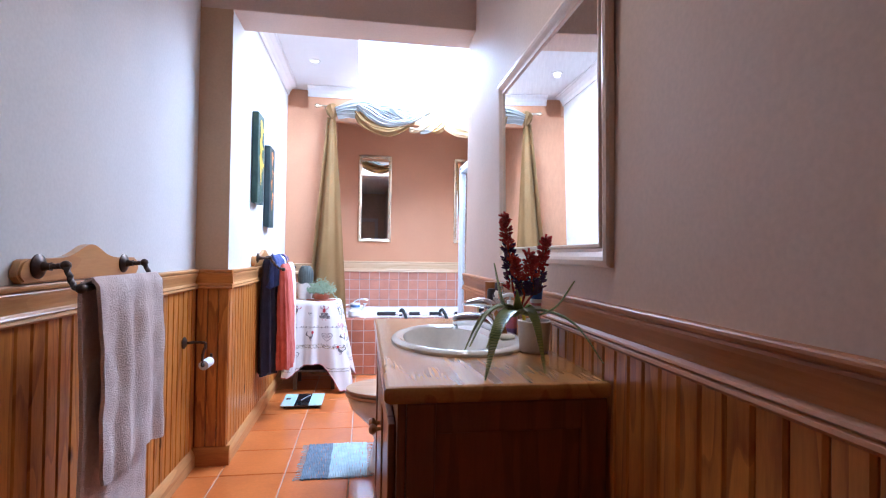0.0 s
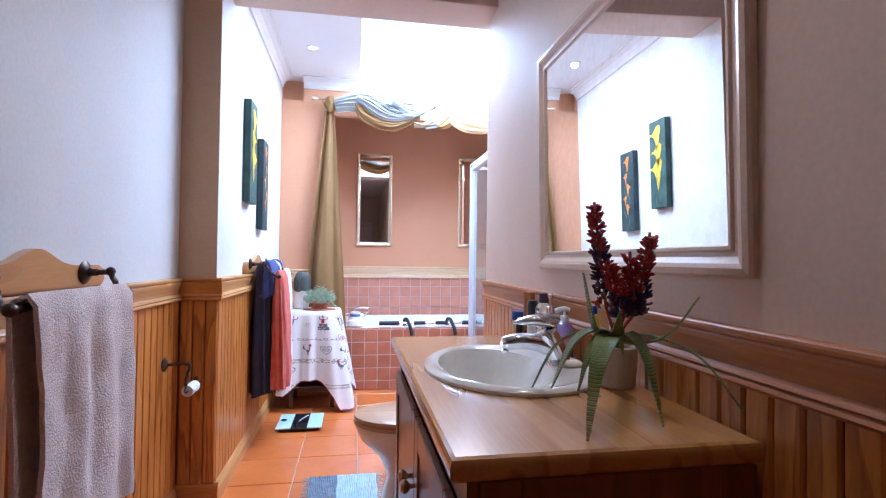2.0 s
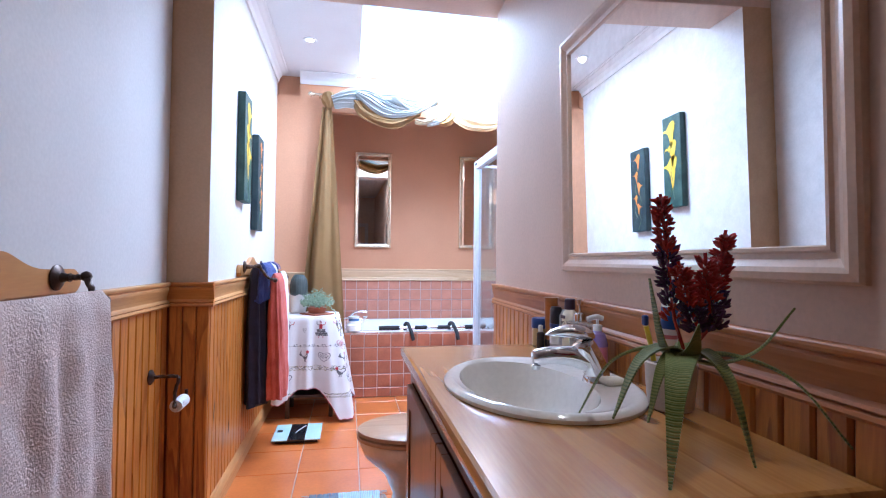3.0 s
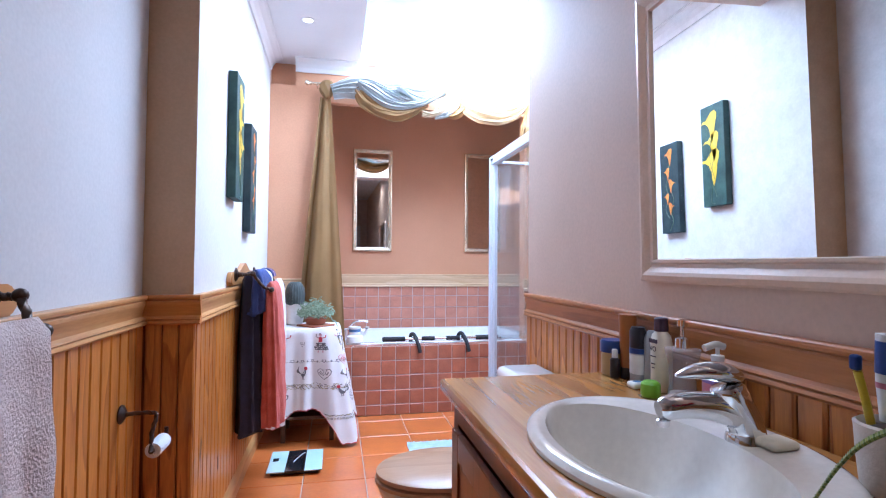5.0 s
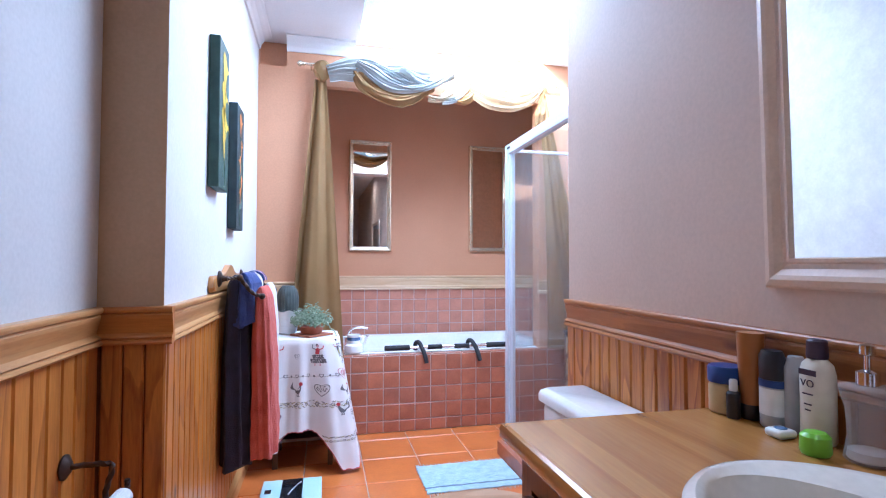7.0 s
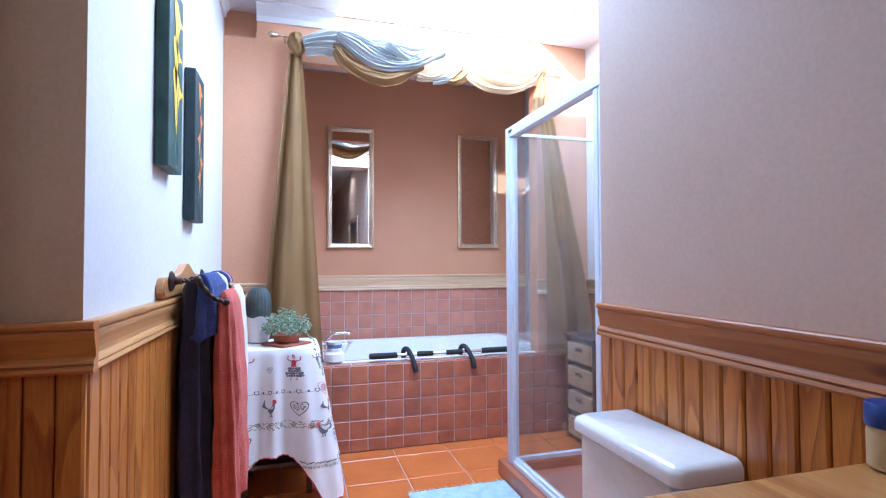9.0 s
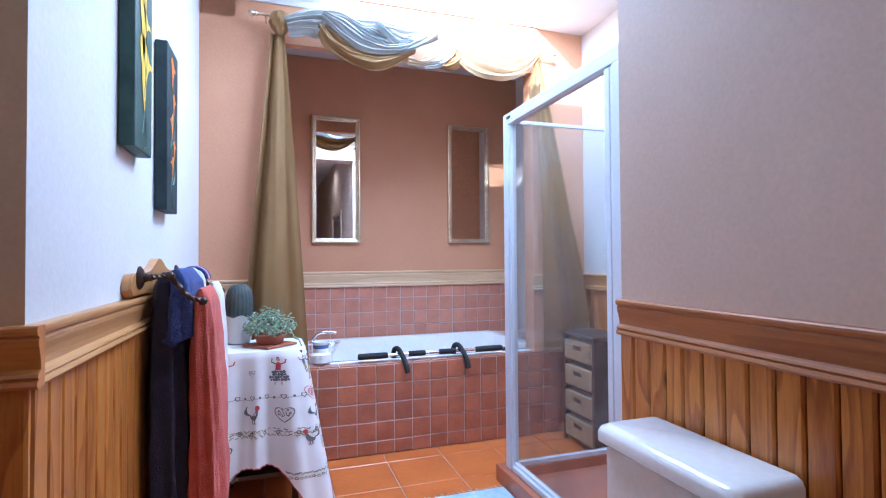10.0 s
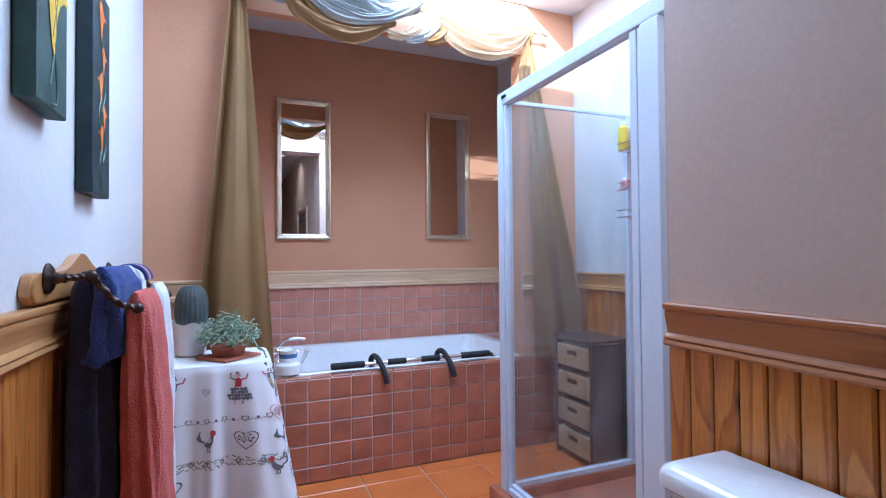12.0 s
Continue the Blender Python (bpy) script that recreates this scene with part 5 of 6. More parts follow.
for k in range(4):
    add_tube(w, curve_pts(((1.56, 6.10 + 0.03 * k, BT + 0.06), (1.62, 6.10 + 0.03 * k, BT + 0.03), (1.72, 6.10 + 0.03 * k, BT + 0.03), (1.76, 6.10 + 0.03 * k, BT + 0.06)), 4), 0.003, 6)
for xx, zz in ((1.56, 0.06), (1.76, 0.06), (1.64, 0.003)):
    add_tube(w, ((xx, 6.09, BT + zz), (xx, 6.20, BT + zz)), 0.003, 6)
part("wires", w, M_CHROME, soapd)
plug = thing("overflow_knob", (1.22, 5.65, BT + 0.027), "small dark knob on the bath rim", "knob")
part("knob", lathe(((0.020, 0), (0.020, 0.006), (0.008, 0.010), (0.008, 0.020), (0.003, 0.022)), (1.215, 5.655, BT + 0.0165), 18), M_IRON, plug, smooth=True)

bar = thing("pull_up_bar", (0.70, 5.62, BT + 0.03), "chrome doorway pull-up bar with black foam grips", "exercise bar")
BZ, BY = 0.583, 5.606
part("tube", lathe(((0.0105, 0.30), (0.0105, 1.10)), (0, BY, BZ), 16, "x"), M_CHROME, bar, "chrome tube", True)
for a, b, r in ((0.222, 0.405, 0.0185), (0.535, 0.645, 0.0165), (0.735, 0.850, 0.0165), (0.985, 1.175, 0.0185)):
    part("grip", lathe(((r * 0.75, a), (r, a + 0.006), (r, b - 0.006), (r * 0.75, b)), (0, BY, BZ), 18, "x"), M_BLACK_FOAM, bar, "black foam grip", True)
for xx in (0.470, 0.868):
    part("hook", tube(curve_pts(((xx - 0.012, BY + 0.06, 0.553), (xx - 0.016, BY + 0.05, 0.595), (xx - 0.008, BY + 0.030, 0.616), (xx + 0.006, BY + 0.005, 0.612), (xx + 0.020, BY - 0.030, 0.580), (xx + 0.034, BY - 0.058, 0.535), (xx + 0.046, BY - 0.066, 0.480)), 6), 0.0155, 14), M_BLACK_FOAM, bar, "black padded hook", True)

# ---- drapes ----
rod = thing("curtain_rod", (0.6, 5.47, 2.545), "thin metal curtain rod with turned finials", "curtain rod")
part("rod", lathe(((0.009, -0.34), (0.009, 1.50)), (0, 5.50, 2.545), 14, "x"), M_SILVER, rod, smooth=True)
for xx, s in ((-0.34, -1), (1.50, 1)):
    part("finial", lathe(((0.010, 0), (0.016, s * 0.008), (0.010, s * 0.016), (0.020, s * 0.030), (0.020, s * 0.040), (0.008, s * 0.052)), (xx, 5.50, 2.545), 16, "x"), M_SILVER, rod, smooth=True)
for xx in (-0.30, 1.46):
    part("bracket", box(xx - 0.006, xx + 0.006, 5.50, YB - 0.0005, 2.53, 2.545), M_SILVER, rod)


def side_curtain(label, xt, xa, xb, zt, zb, seed, y=5.495, mat=M_GOLD_SHEER, folds=2.3):
    rng = random.Random(seed)
    ph = rng.uniform(0, 6)

    def place(u, v):
        z = zt + (zb - zt) * v
        open_ = 0.10 + 0.90 * (1 - (1 - min(1, v * 1.12)) ** 1.15)
        xl, xr = xt + (xa - xt) * open_ - 0.02, xt + (xb - xt) * open_ + 0.02
        x = xl + (xr - xl) * u
        w = u + 0.10 * math.sin(4.1 * u + ph + 1.3 * v) + 0.05 * math.sin(11 * u + 2 * ph)
        f = math.sin(w * folds * 6.283 + ph + 0.9 * math.sin(2.2 * v + ph)) * (0.010 + 0.042 * open_) * (0.85 + 0.35 * math.sin(5 * u + 2.0 * v + ph)) + 0.010 * open_ * noise.noise((u * 7, v * 3, seed)) + 0.004 * math.sin(u * 17 + 2.4 * math.sin(2 * v)) * open_
        return (x, y + f, z)

    return tagged(part("curtain", sheet(90, 50, place, 0.002), mat, None, "", True), label, "curtain", "drapes of the bath recess")


side_curtain("olive-gold sheer curtain tied at the top, falling beside the bath", -0.235, -0.425, -0.075, 2.44, 0.05, 2, folds=1.6)
side_curtain("olive-gold sheer curtain falling beside the shower", 1.372, 1.47, 1.765, 2.46, 0.55, 4, folds=2.0)
for xx, s in ((-0.225, 1.0), (1.375, 0.75)):
    k = bmesh.new()
    bmesh.ops.create_uvsphere(k, u_segments=24, v_segments=16, radius=1.0)
    for v in k.verts:
        x, y, z = v.co
        f = 1 + 0.14 * math.sin(7 * math.atan2(y, x) + 4 * z)
        v.co = Vector((xx + 0.058 * s * x * f * (1.0 - 0.35 * (z < 0) * -z), 5.475 + 0.04 * y * f, 2.495 + 0.075 * s * z))
    tagged(part("curtain_knot", k, M_GOLD_SHEER, None, "", True), "gathered knot of olive-gold sheer cloth on the rod", "curtain", "drapes of the bath recess")


def drape(label, mat, line, widths, pleats, y0, seed, bulge=0.045, depth=0.013):
    """Gathered cloth along a line of (x, z) points: folds run along it, the width changes on the way."""
    rng = random.Random(seed)
    ph = [rng.uniform(0, 6.28) for _ in range(3)]
    pts = curve_pts([(x, 0, z) for x, z in line], 12)
    n = len(pts) - 1

    def place(u, v):
        f = u * n
        k = min(int(f), n - 1)
        p = pts[k].lerp(pts[k + 1], f - k)
        d = pts[min(k + 2, n)] - pts[max(k - 1, 0)]
        side = Vector((-d.z, 0, d.x)).normalized()
        g = u * (len(widths) - 1)
        a = min(int(g), len(widths) - 2)
        w = widths[a] + (widths[a + 1] - widths[a]) * (g - a)
        s = v - 0.5 + 0.10 * noise.noise((u * 3 + seed, v * 2, 1.7))
        q = noise.noise((u * 4 + seed, v * 7, 0.3)), noise.noise((u * 9 + seed, v * 15, 4.1))
        fold = math.sin(v * pleats * 6.283 + ph[0] + 1.2 * math.sin(3.1 * u + ph[1])) + 0.35 * math.sin(v * pleats * 14.5 + 4 * u + ph[2])
        arch = max(0.0, 1 - (2 * v - 1) ** 2)
        edge = 0.008 * math.sin(11 * u + 5 * v + ph[1])
        p = p + side * (s * w + edge * (abs(2 * v - 1))) + Vector((0.0, y0 - bulge * arch * (0.4 + 4 * w) + depth * (w / 0.14) * (fold + 1.2 * q[0]) + 0.006 * q[1], 0))
        return p

    return tagged(part("swag", sheet(84, 56, place, 0.0015), mat, None, "", True), label, "curtain", "drapes of the bath recess")


drape("blue-grey sheer cloth wound along the rod", M_BLUE_SHEER, ((-0.19, 2.475), (-0.05, 2.515), (0.08, 2.535), (0.22, 2.505), (0.36, 2.445)), (0.12, 0.17, 0.15, 0.11, 0.07), 4, 5.462, 1)
drape("blue-grey sheer cloth bunched behind the rod", M_BLUE_SHEER, ((0.14, 2.53), (0.30, 2.505), (0.46, 2.495), (0.58, 2.52), (0.69, 2.55)), (0.10, 0.15, 0.16, 0.12, 0.05), 3, 5.468, 2, 0.03)
drape("olive-gold sheer pouch looped under the rod", M_GOLD_SHEER, ((-0.01, 2.51), (0.06, 2.42), (0.16, 2.36), (0.29, 2.345), (0.42, 2.38), (0.54, 2.43)), (0.05, 0.12, 0.13, 0.12, 0.10, 0.06), 2, 5.448, 3)
drape("pale blue sheer band swinging under the rod", M_BLUE_SHEER, ((0.0, 2.545), (0.10, 2.49), (0.22, 2.425), (0.35, 2.40), (0.48, 2.425), (0.59, 2.49), (0.68, 2.55)), (0.06, 0.10, 0.09, 0.075, 0.075, 0.06, 0.035), 3, 5.405, 4)
drape("pale sheer strand crossing under the rod", M_BLUE_SHEER, ((0.30, 2.535), (0.42, 2.47), (0.53, 2.46), (0.64, 2.535)), (0.05, 0.05, 0.045, 0.035), 2, 5.402, 8)
drape("cream sheer loop hung from the rod", M_CREAM_SHEER, ((0.675, 2.56), (0.71, 2.49), (0.665, 2.40), (0.58, 2.34), (0.49, 2.345)), (0.03, 0.055, 0.065, 0.06, 0.04), 2, 5.402, 5)
drape("pale blue sheer loop hung beside the cream one", M_BLUE_SHEER, ((0.67, 2.555), (0.745, 2.50), (0.755, 2.43), (0.70, 2.365), (0.59, 2.33)), (0.03, 0.055, 0.065, 0.06, 0.035), 2, 5.418, 6)
drape("olive-gold sheer fold beside the loops", M_GOLD_SHEER, ((0.70, 2.54), (0.79, 2.48), (0.81, 2.41), (0.75, 2.36), (0.66, 2.35)), (0.04, 0.07, 0.085, 0.07, 0.04), 2, 5.440, 9)
drape("cream-gold sheer swag looped over the rod", M_CREAM_SHEER, ((0.71, 2.545), (0.83, 2.465), (0.97, 2.40), (1.11, 2.38), (1.25, 2.425), (1.36, 2.50)), (0.07, 0.15, 0.18, 0.17, 0.12, 0.05), 4, 5.440, 7)
drape("cream sheer cloth drawn along the rod", M_CREAM_SHEER, ((0.70, 2.565), (0.90, 2.53), (1.10, 2.505), (1.24, 2.515), (1.36, 2.535)), (0.06, 0.14, 0.16, 0.13, 0.06), 3, 5.466, 10, 0.03)
drape("olive-gold sheer tail hanging from the knot", M_GOLD_SHEER, ((1.372, 2.49), (1.365, 2.36), (1.345, 2.18)), (0.03, 0.06, 0.085), 2, 5.452, 11, 0.02)

# ---- table with cloth and plants ----
tx0, tx1, ty0, ty1, tz = -0.515, -0.118, 5.045, 5.43, 0.745
table = thing("side_table", (-0.33, 5.25, 0), "small dark wooden table under a white printed cloth", "table")
part("tabletop", box(tx0 + 0.01, tx1 - 0.01, ty0 + 0.01, ty1 - 0.01, tz - 0.022, tz - 0.004, 0.004), M_UNIT, table)
for xx in (tx0 + 0.03, tx1 - 0.055):
    for yy in (ty0 + 0.03, ty1 - 0.055):
        part("leg", box(xx, xx + 0.03, yy, yy + 0.03, 0, tz - 0.023, 0.003), M_UNIT, table)
part("shelf", box(tx0 + 0.03, tx1 - 0.03, ty0 + 0.03, ty1 - 0.03, 0.15, 0.168), M_UNIT, table)

CX, CY = (tx0 + tx1) / 2, (ty0 + ty1) / 2
HX, HY = (tx1 - tx0) / 2, (ty1 - ty0) / 2


def cloth_at(a, d):
    """The cloth's surface: a is the angle about the table, d metres down from its edge (negative: on the top)."""
    c, s = math.cos(a), math.sin(a)
    p = 7.0
    k = (abs(c / HX) ** p + abs(s / HY) ** p) ** (-1 / p)
    ex, ey = k * c, k * s
    if d <= 0:
        q = max(0.0, 1 + d / 0.19)
        return Vector((CX + ex * q, CY + ey * q, tz + 0.001))
    corner = (abs(math.sin(2 * a))) ** 4 * (1.0 if math.cos(a) > 0 else 0.45)
    out = Vector((c, s, 0))
    hang = d
    flare = 0.010 + (0.06 + 0.19 * corner) * hang
    wave = (0.004 + 0.030 * hang) * math.sin(11 * a + 1.0) * (1 - 0.4 * corner) + 0.012 * hang * math.sin(23 * a + 0.5)
    r = min(1.0, d / 0.02)
    return Vector((CX + ex, CY + ey, tz - hang + 0.006 * (1 - r))) + out * (flare * r + wave)


def drop_at(a):
    corner = min(1.0, 1.5 * abs(math.sin(2 * a)) ** 6) * (1.0 if math.cos(a) > 0 else 0.5)
    scallop = 0.006 * abs(math.sin(34 * a))
    return 0.520 + 0.205 * corner - scallop


na, nd = 160, 40
bm = bmesh.new()
grid = []
for i in range(na):
    a = 2 * math.pi * i / na
    col = [bm.verts.new(cloth_at(a, d)) for d in (-0.13, -0.06, -0.01)]
    dm = drop_at(a)
    col += [bm.verts.new(cloth_at(a, 0.004 + (dm - 0.004) * j / nd)) for j in range(nd + 1)]
    grid.append(col)
for i in range(na):
    p, q = grid[i], grid[(i + 1) % na]
    for j in range(len(p) - 1):
        bm.faces.new((p[j], q[j], q[j + 1], p[j + 1]))
bm.faces.new([g[0] for g in grid])
cloth = thing("tablecloth", (CX, CY, tz), "white cotton tablecloth printed with hearts and roosters", "tablecloth")
part("cloth", bm, M_CLOTH, cloth, "", True)
hem = bmesh.new()
hp = [cloth_at(2 * math.pi * i / 320, drop_at(2 * math.pi * i / 320) - 0.001) for i in range(321)]
add_tube(hem, hp, 0.0022, 6)
part("hem", hem, M_PRINT_RED, cloth, "dark red stitched hem", True)


def printed(bm, a0, d0, pts, size, width=None):
    """A print on the cloth: outline points (right, up) about (a0, d0), as a filled shape or a line of the given width."""
    def at(u, v):
        d = max(0.01, d0 - v * size)
        r = 0.245 + 0.12 * d
        a = a0 + u * size / r
        p = cloth_at(a, d)
        n = (cloth_at(a + 0.02, d) - p).cross(cloth_at(a, d + 0.01) - p)
        n.normalize()
        if n.dot(Vector((math.cos(a), math.sin(a), 0))) < 0:
            n = -n
        return p + n * 0.0018
    if width is None:
        bm.faces.new([bm.verts.new(at(u, v)) for u, v in pts])
    else:
        n = len(pts)
        c = [(sum(p[0] for p in pts) / n), (sum(p[1] for p in pts) / n)]
        ins = [(c[0] + (u - c[0]) * (1 - width), c[1] + (v - c[1]) * (1 - width)) for u, v in pts]
        o = [bm.verts.new(at(*p)) for p in pts]
        i_ = [bm.verts.new(at(*p)) for p in ins]
        for k in range(n):
            bm.faces.new((o[k], o[(k + 1) % n], i_[(k + 1) % n], i_[k]))


HEART = [(0.9 * math.sin(t) ** 3, 0.05 + (0.81 * math.cos(t) - 0.31 * math.cos(2 * t) - 0.12 * math.cos(3 * t))) for t in [2 * math.pi * i / 28 for i in range(28)]]
DISC = [(math.cos(t), math.sin(t)) for t in [2 * math.pi * i / 10 for i in range(10)]]
BODY = [(-0.45, 0.15), (-0.2, 0.0), (0.1, 0.25), (0.3, 0.62), (0.52, 0.6), (0.5, 0.1), (0.3, -0.3), (0.0, -0.42), (-0.3, -0.25)]
COMB = [(0.22, 0.62), (0.2, 0.98), (0.42, 1.12), (0.68, 0.98), (0.72, 0.72), (0.55, 0.58)]
greys, pinks, reds, olives = (bmesh.new() for _ in range(4))
rngp = random.Random(11)


def shifted(pts, dx, dy, k=1.0, flip=1):
    return [(flip * (u * k + dx), v * k + dy) for u, v in pts]


def stroke(pts, w):
    """A thin band along an open line of points."""
    out = []
    for i, (u, v) in enumerate(pts):
        a, b = pts[max(0, i - 1)], pts[min(len(pts) - 1, i + 1)]
        dx, dy = b[0] - a[0], b[1] - a[1]
        m = math.hypot(dx, dy) or 1
        out.append(((u - dy / m * w, v + dx / m * w), (u + dy / m * w, v - dx / m * w)))
    return [p for p, q in out] + [q for p, q in out[::-1]]


def rooster(a, d, size, flip=1):
    printed(greys, a, d, shifted(BODY, 0, 0, 1, flip), size)
    for k in range(4):
        arc = [(-0.3 - 0.55 * math.sin(t) * (1 + 0.16 * k), 0.1 + 0.62 * (1 - math.cos(t)) * (1 - 0.17 * k)) for t in [0.3 * i for i in range(8)]]
        printed(greys, a, d, shifted(stroke(arc, 0.055), 0, 0, 1, flip), size)
    for dx in (-0.05, 0.16):
        printed(greys, a, d, shifted(stroke([(dx, -0.3), (dx, -0.72), (dx + 0.16, -0.74)], 0.045), 0, 0, 1, flip), size)
    printed(reds, a, d, shifted(COMB, 0, 0, 1, flip), size)


def heart(bm, a, d, size):
    printed(bm, a, d, HEART, size, 0.12)
    for k in range(-2, 3):
        printed(bm, a, d, stroke([(0.27 * k - 0.12, 0.42 - 0.1 * abs(k)), (0.16 * k + 0.05, -0.15)], 0.03), size)
    for k in range(7):
        printed(bm, a, d, shifted(DISC, 0.5 * math.cos(0.9 * k), 0.15 + 0.38 * math.sin(0.9 * k), 0.09), size)


def dancer(a, d, size, skirt, flip=1):
    printed(reds if skirt else greys, a, d, shifted([(-0.16, 0.10), (0.16, 0.10), (0.2, 0.5), (0.05, 0.62), (-0.12, 0.55)], 0, 0, 1, flip), size)
    printed(pinks, a, d, shifted(DISC, 0.04, 0.76, 0.12, flip), size)
    printed(greys, a, d, shifted(DISC, 0.0, 0.86, 0.10, flip), size)
    printed(greys, a, d, shifted(stroke([(-0.12, 0.5), (-0.4, 0.62), (-0.36, 0.9)], 0.04), 0, 0, 1, flip), size)
    printed(reds, a, d, shifted(stroke([(0.18, 0.5), (0.42, 0.55), (0.5, 0.8)], 0.04), 0, 0, 1, flip), size)
    if skirt:
        for r in range(4):
            for c in range(-2 - r // 2, 3 + r // 2):
                printed(greys, a, d, shifted(DISC, 0.17 * c + 0.06 * (r % 2), -0.02 - 0.17 * r, 0.075 + 0.015 * ((c + r) % 3), flip), size)
        for dx in (-0.2, 0.2):
            printed(pinks, a, d, shifted(stroke([(dx, -0.65), (dx, -0.85)], 0.04), 0, 0, 1, flip), size)
    else:
        printed(olives, a, d, shifted([(-0.16, 0.1), (0.16, 0.1), (0.0, -0.5), (-0.3, -0.45)], 0, 0, 1, flip), size)
        for dx in (-0.22, -0.02):
            printed(greys, a, d, shifted(stroke([(dx, -0.45), (dx - 0.12, -0.85)], 0.05), 0, 0, 1, flip), size)


for k in range(4):
    q = -math.pi / 2 + k * math.pi / 2
    dancer(q - 0.62, 0.088, 0.066, False)
    dancer(q + 0.36, 0.092, 0.070, True)
    heart(greys, q - 0.16, 0.095, 0.019)
    rooster(q - 0.12, 0.285, 0.044, 1)
    heart(greys, q + 0.42, 0.285, 0.042)
    heart(pinks, q + 0.86, 0.20, 0.042)
    printed(pinks, q + 0.86, 0.20, HEART, 0.026)
    rooster(q + 0.72, 0.40, 0.038, -1)
    heart(greys, q + 0.98, 0.44, 0.040)
    rooster(q - 0.70, 0.30, 0.036, 1)
    dancer(q + 0.80, 0.07, 0.045, False, -1)
for i in range(132):
    a = -math.pi + 2 * math.pi * i / 132
    j = rngp.uniform(-0.003, 0.003)
    if i % 6 == 0:
        printed(greys, a, 0.205, HEART, 0.013, 0.35)
    elif i % 3 == 0:
        printed(greys, a, 0.207 + j, DISC, 0.0062)
    else:
        printed(greys if i % 2 else olives, a, 0.210 + j, stroke([(-1, 0), (0, rngp.uniform(-0.6, 0.6)), (1, 0.2)], 0.22), 0.0055)
    for row in range(3):
        b = olives if (i + row) % 3 else greys
        dd = 0.352 + 0.013 * row + rngp.uniform(-0.004, 0.004)
        if rngp.random() < 0.8:
            printed(b, a + rngp.uniform(-0.01, 0.01), dd, stroke([(-0.8, rngp.uniform(-0.7, 0.7)), (0, rngp.uniform(-0.9, 0.9)), (0.8, rngp.uniform(-0.7, 0.7))], 0.28), 0.0075)
    if i % 5 == 0:
        printed(greys, a, 0.365, DISC, 0.010, 0.4)
    if abs(math.sin(2 * a)) > 0.75:
        printed(olives if i % 2 else greys, a, 0.545 + j, stroke([(-0.8, rngp.uniform(-0.7, 0.7)), (0, rngp.uniform(-0.9, 0.9)), (0.8, 0.3)], 0.28), 0.009)
        printed(greys if i % 2 else olives, a + 0.02, 0.565 + j, DISC, 0.006, 0.5)
for b, mt, nm in ((greys, M_PRINT_GREY, "grey_print"), (pinks, M_PRINT_PINK, "pink_print"), (reds, M_PRINT_RED, "red_print"), (olives, M_PRINT_OLIVE, "olive_print")):
    tagged(part(nm, b, mt, cloth), kind="stuff")

TT = tz + 0.004
cp = thing("potted_cactus", (-0.43, 5.33, TT), "round grey-green cactus in a white scalloped bowl", "plant")
segs = 48
rows = []
for r, h in ((0.052, 0), (0.060, 0.006), (0.072, 0.06), (0.088, 0.132), (0.095, 0.144)):
    rows.append([(-0.43 + r * (1 + (0.05 * math.sin(8 * t) if h > 0.12 else 0)) * math.cos(t), 5.33 + r * (1 + (0.05 * math.sin(8 * t) if h > 0.12 else 0)) * math.sin(t), TT + h + (0.006 * math.sin(8 * t) if h > 0.12 else 0)) for t in [2 * math.pi * i / segs for i in range(segs)]])
rows.append([((-0.43 + 0.078 * math.cos(t)), 5.33 + 0.078 * math.sin(t), TT + 0.128) for t in [2 * math.pi * i / segs for i in range(segs)]])
part("bowl", loops(rows, True), M_CERAMIC, cp, "white scalloped bowl", True)
body = bmesh.new()
n_r, n_a = 18, 84
crow = []
for j in range(n_r):
    t = j / (n_r - 1)
    r0 = 0.066 * math.sqrt(max(0.0, 1 - max(0.0, (t - 0.45) / 0.55) ** 2.2)) * (0.86 + 0.14 * min(1, t * 4))
    crow.append([(-0.425 + r0 * (1 + 0.022 * math.cos(21 * a)) * math.cos(a), 5.33 + r0 * (1 + 0.022 * math.cos(21 * a)) * math.sin(a), TT + 0.125 + 0.185 * t) for a in [2 * math.pi * i / n_a for i in range(n_a)]])
part("cactus", loops(crow[:-1], True), M_CACTUS, cp, "", True)
sp = bmesh.new()
for j in range(1, n_r - 2):
    for i in range(0, n_a, 4):
        p = Vector(crow[j][i])
        o = (p - Vector((-0.425, 5.33, TT + 0.2))).normalized()
        for k in (-1, 1):
            q = p + o * 0.007 + Vector((0, 0, 0.003 * k))
            b0 = [sp.verts.new(p + Vector(w)) for w in ((0.0007, 0, 0), (-0.0007, 0.0007, 0), (0, -0.0007, 0.0007))]
            tip = sp.verts.new(q)
            for m_ in range(3):
                sp.faces.new((b0[m_], b0[(m_ + 1) % 3], tip))
part("spines", sp, M_SPINE, cp)

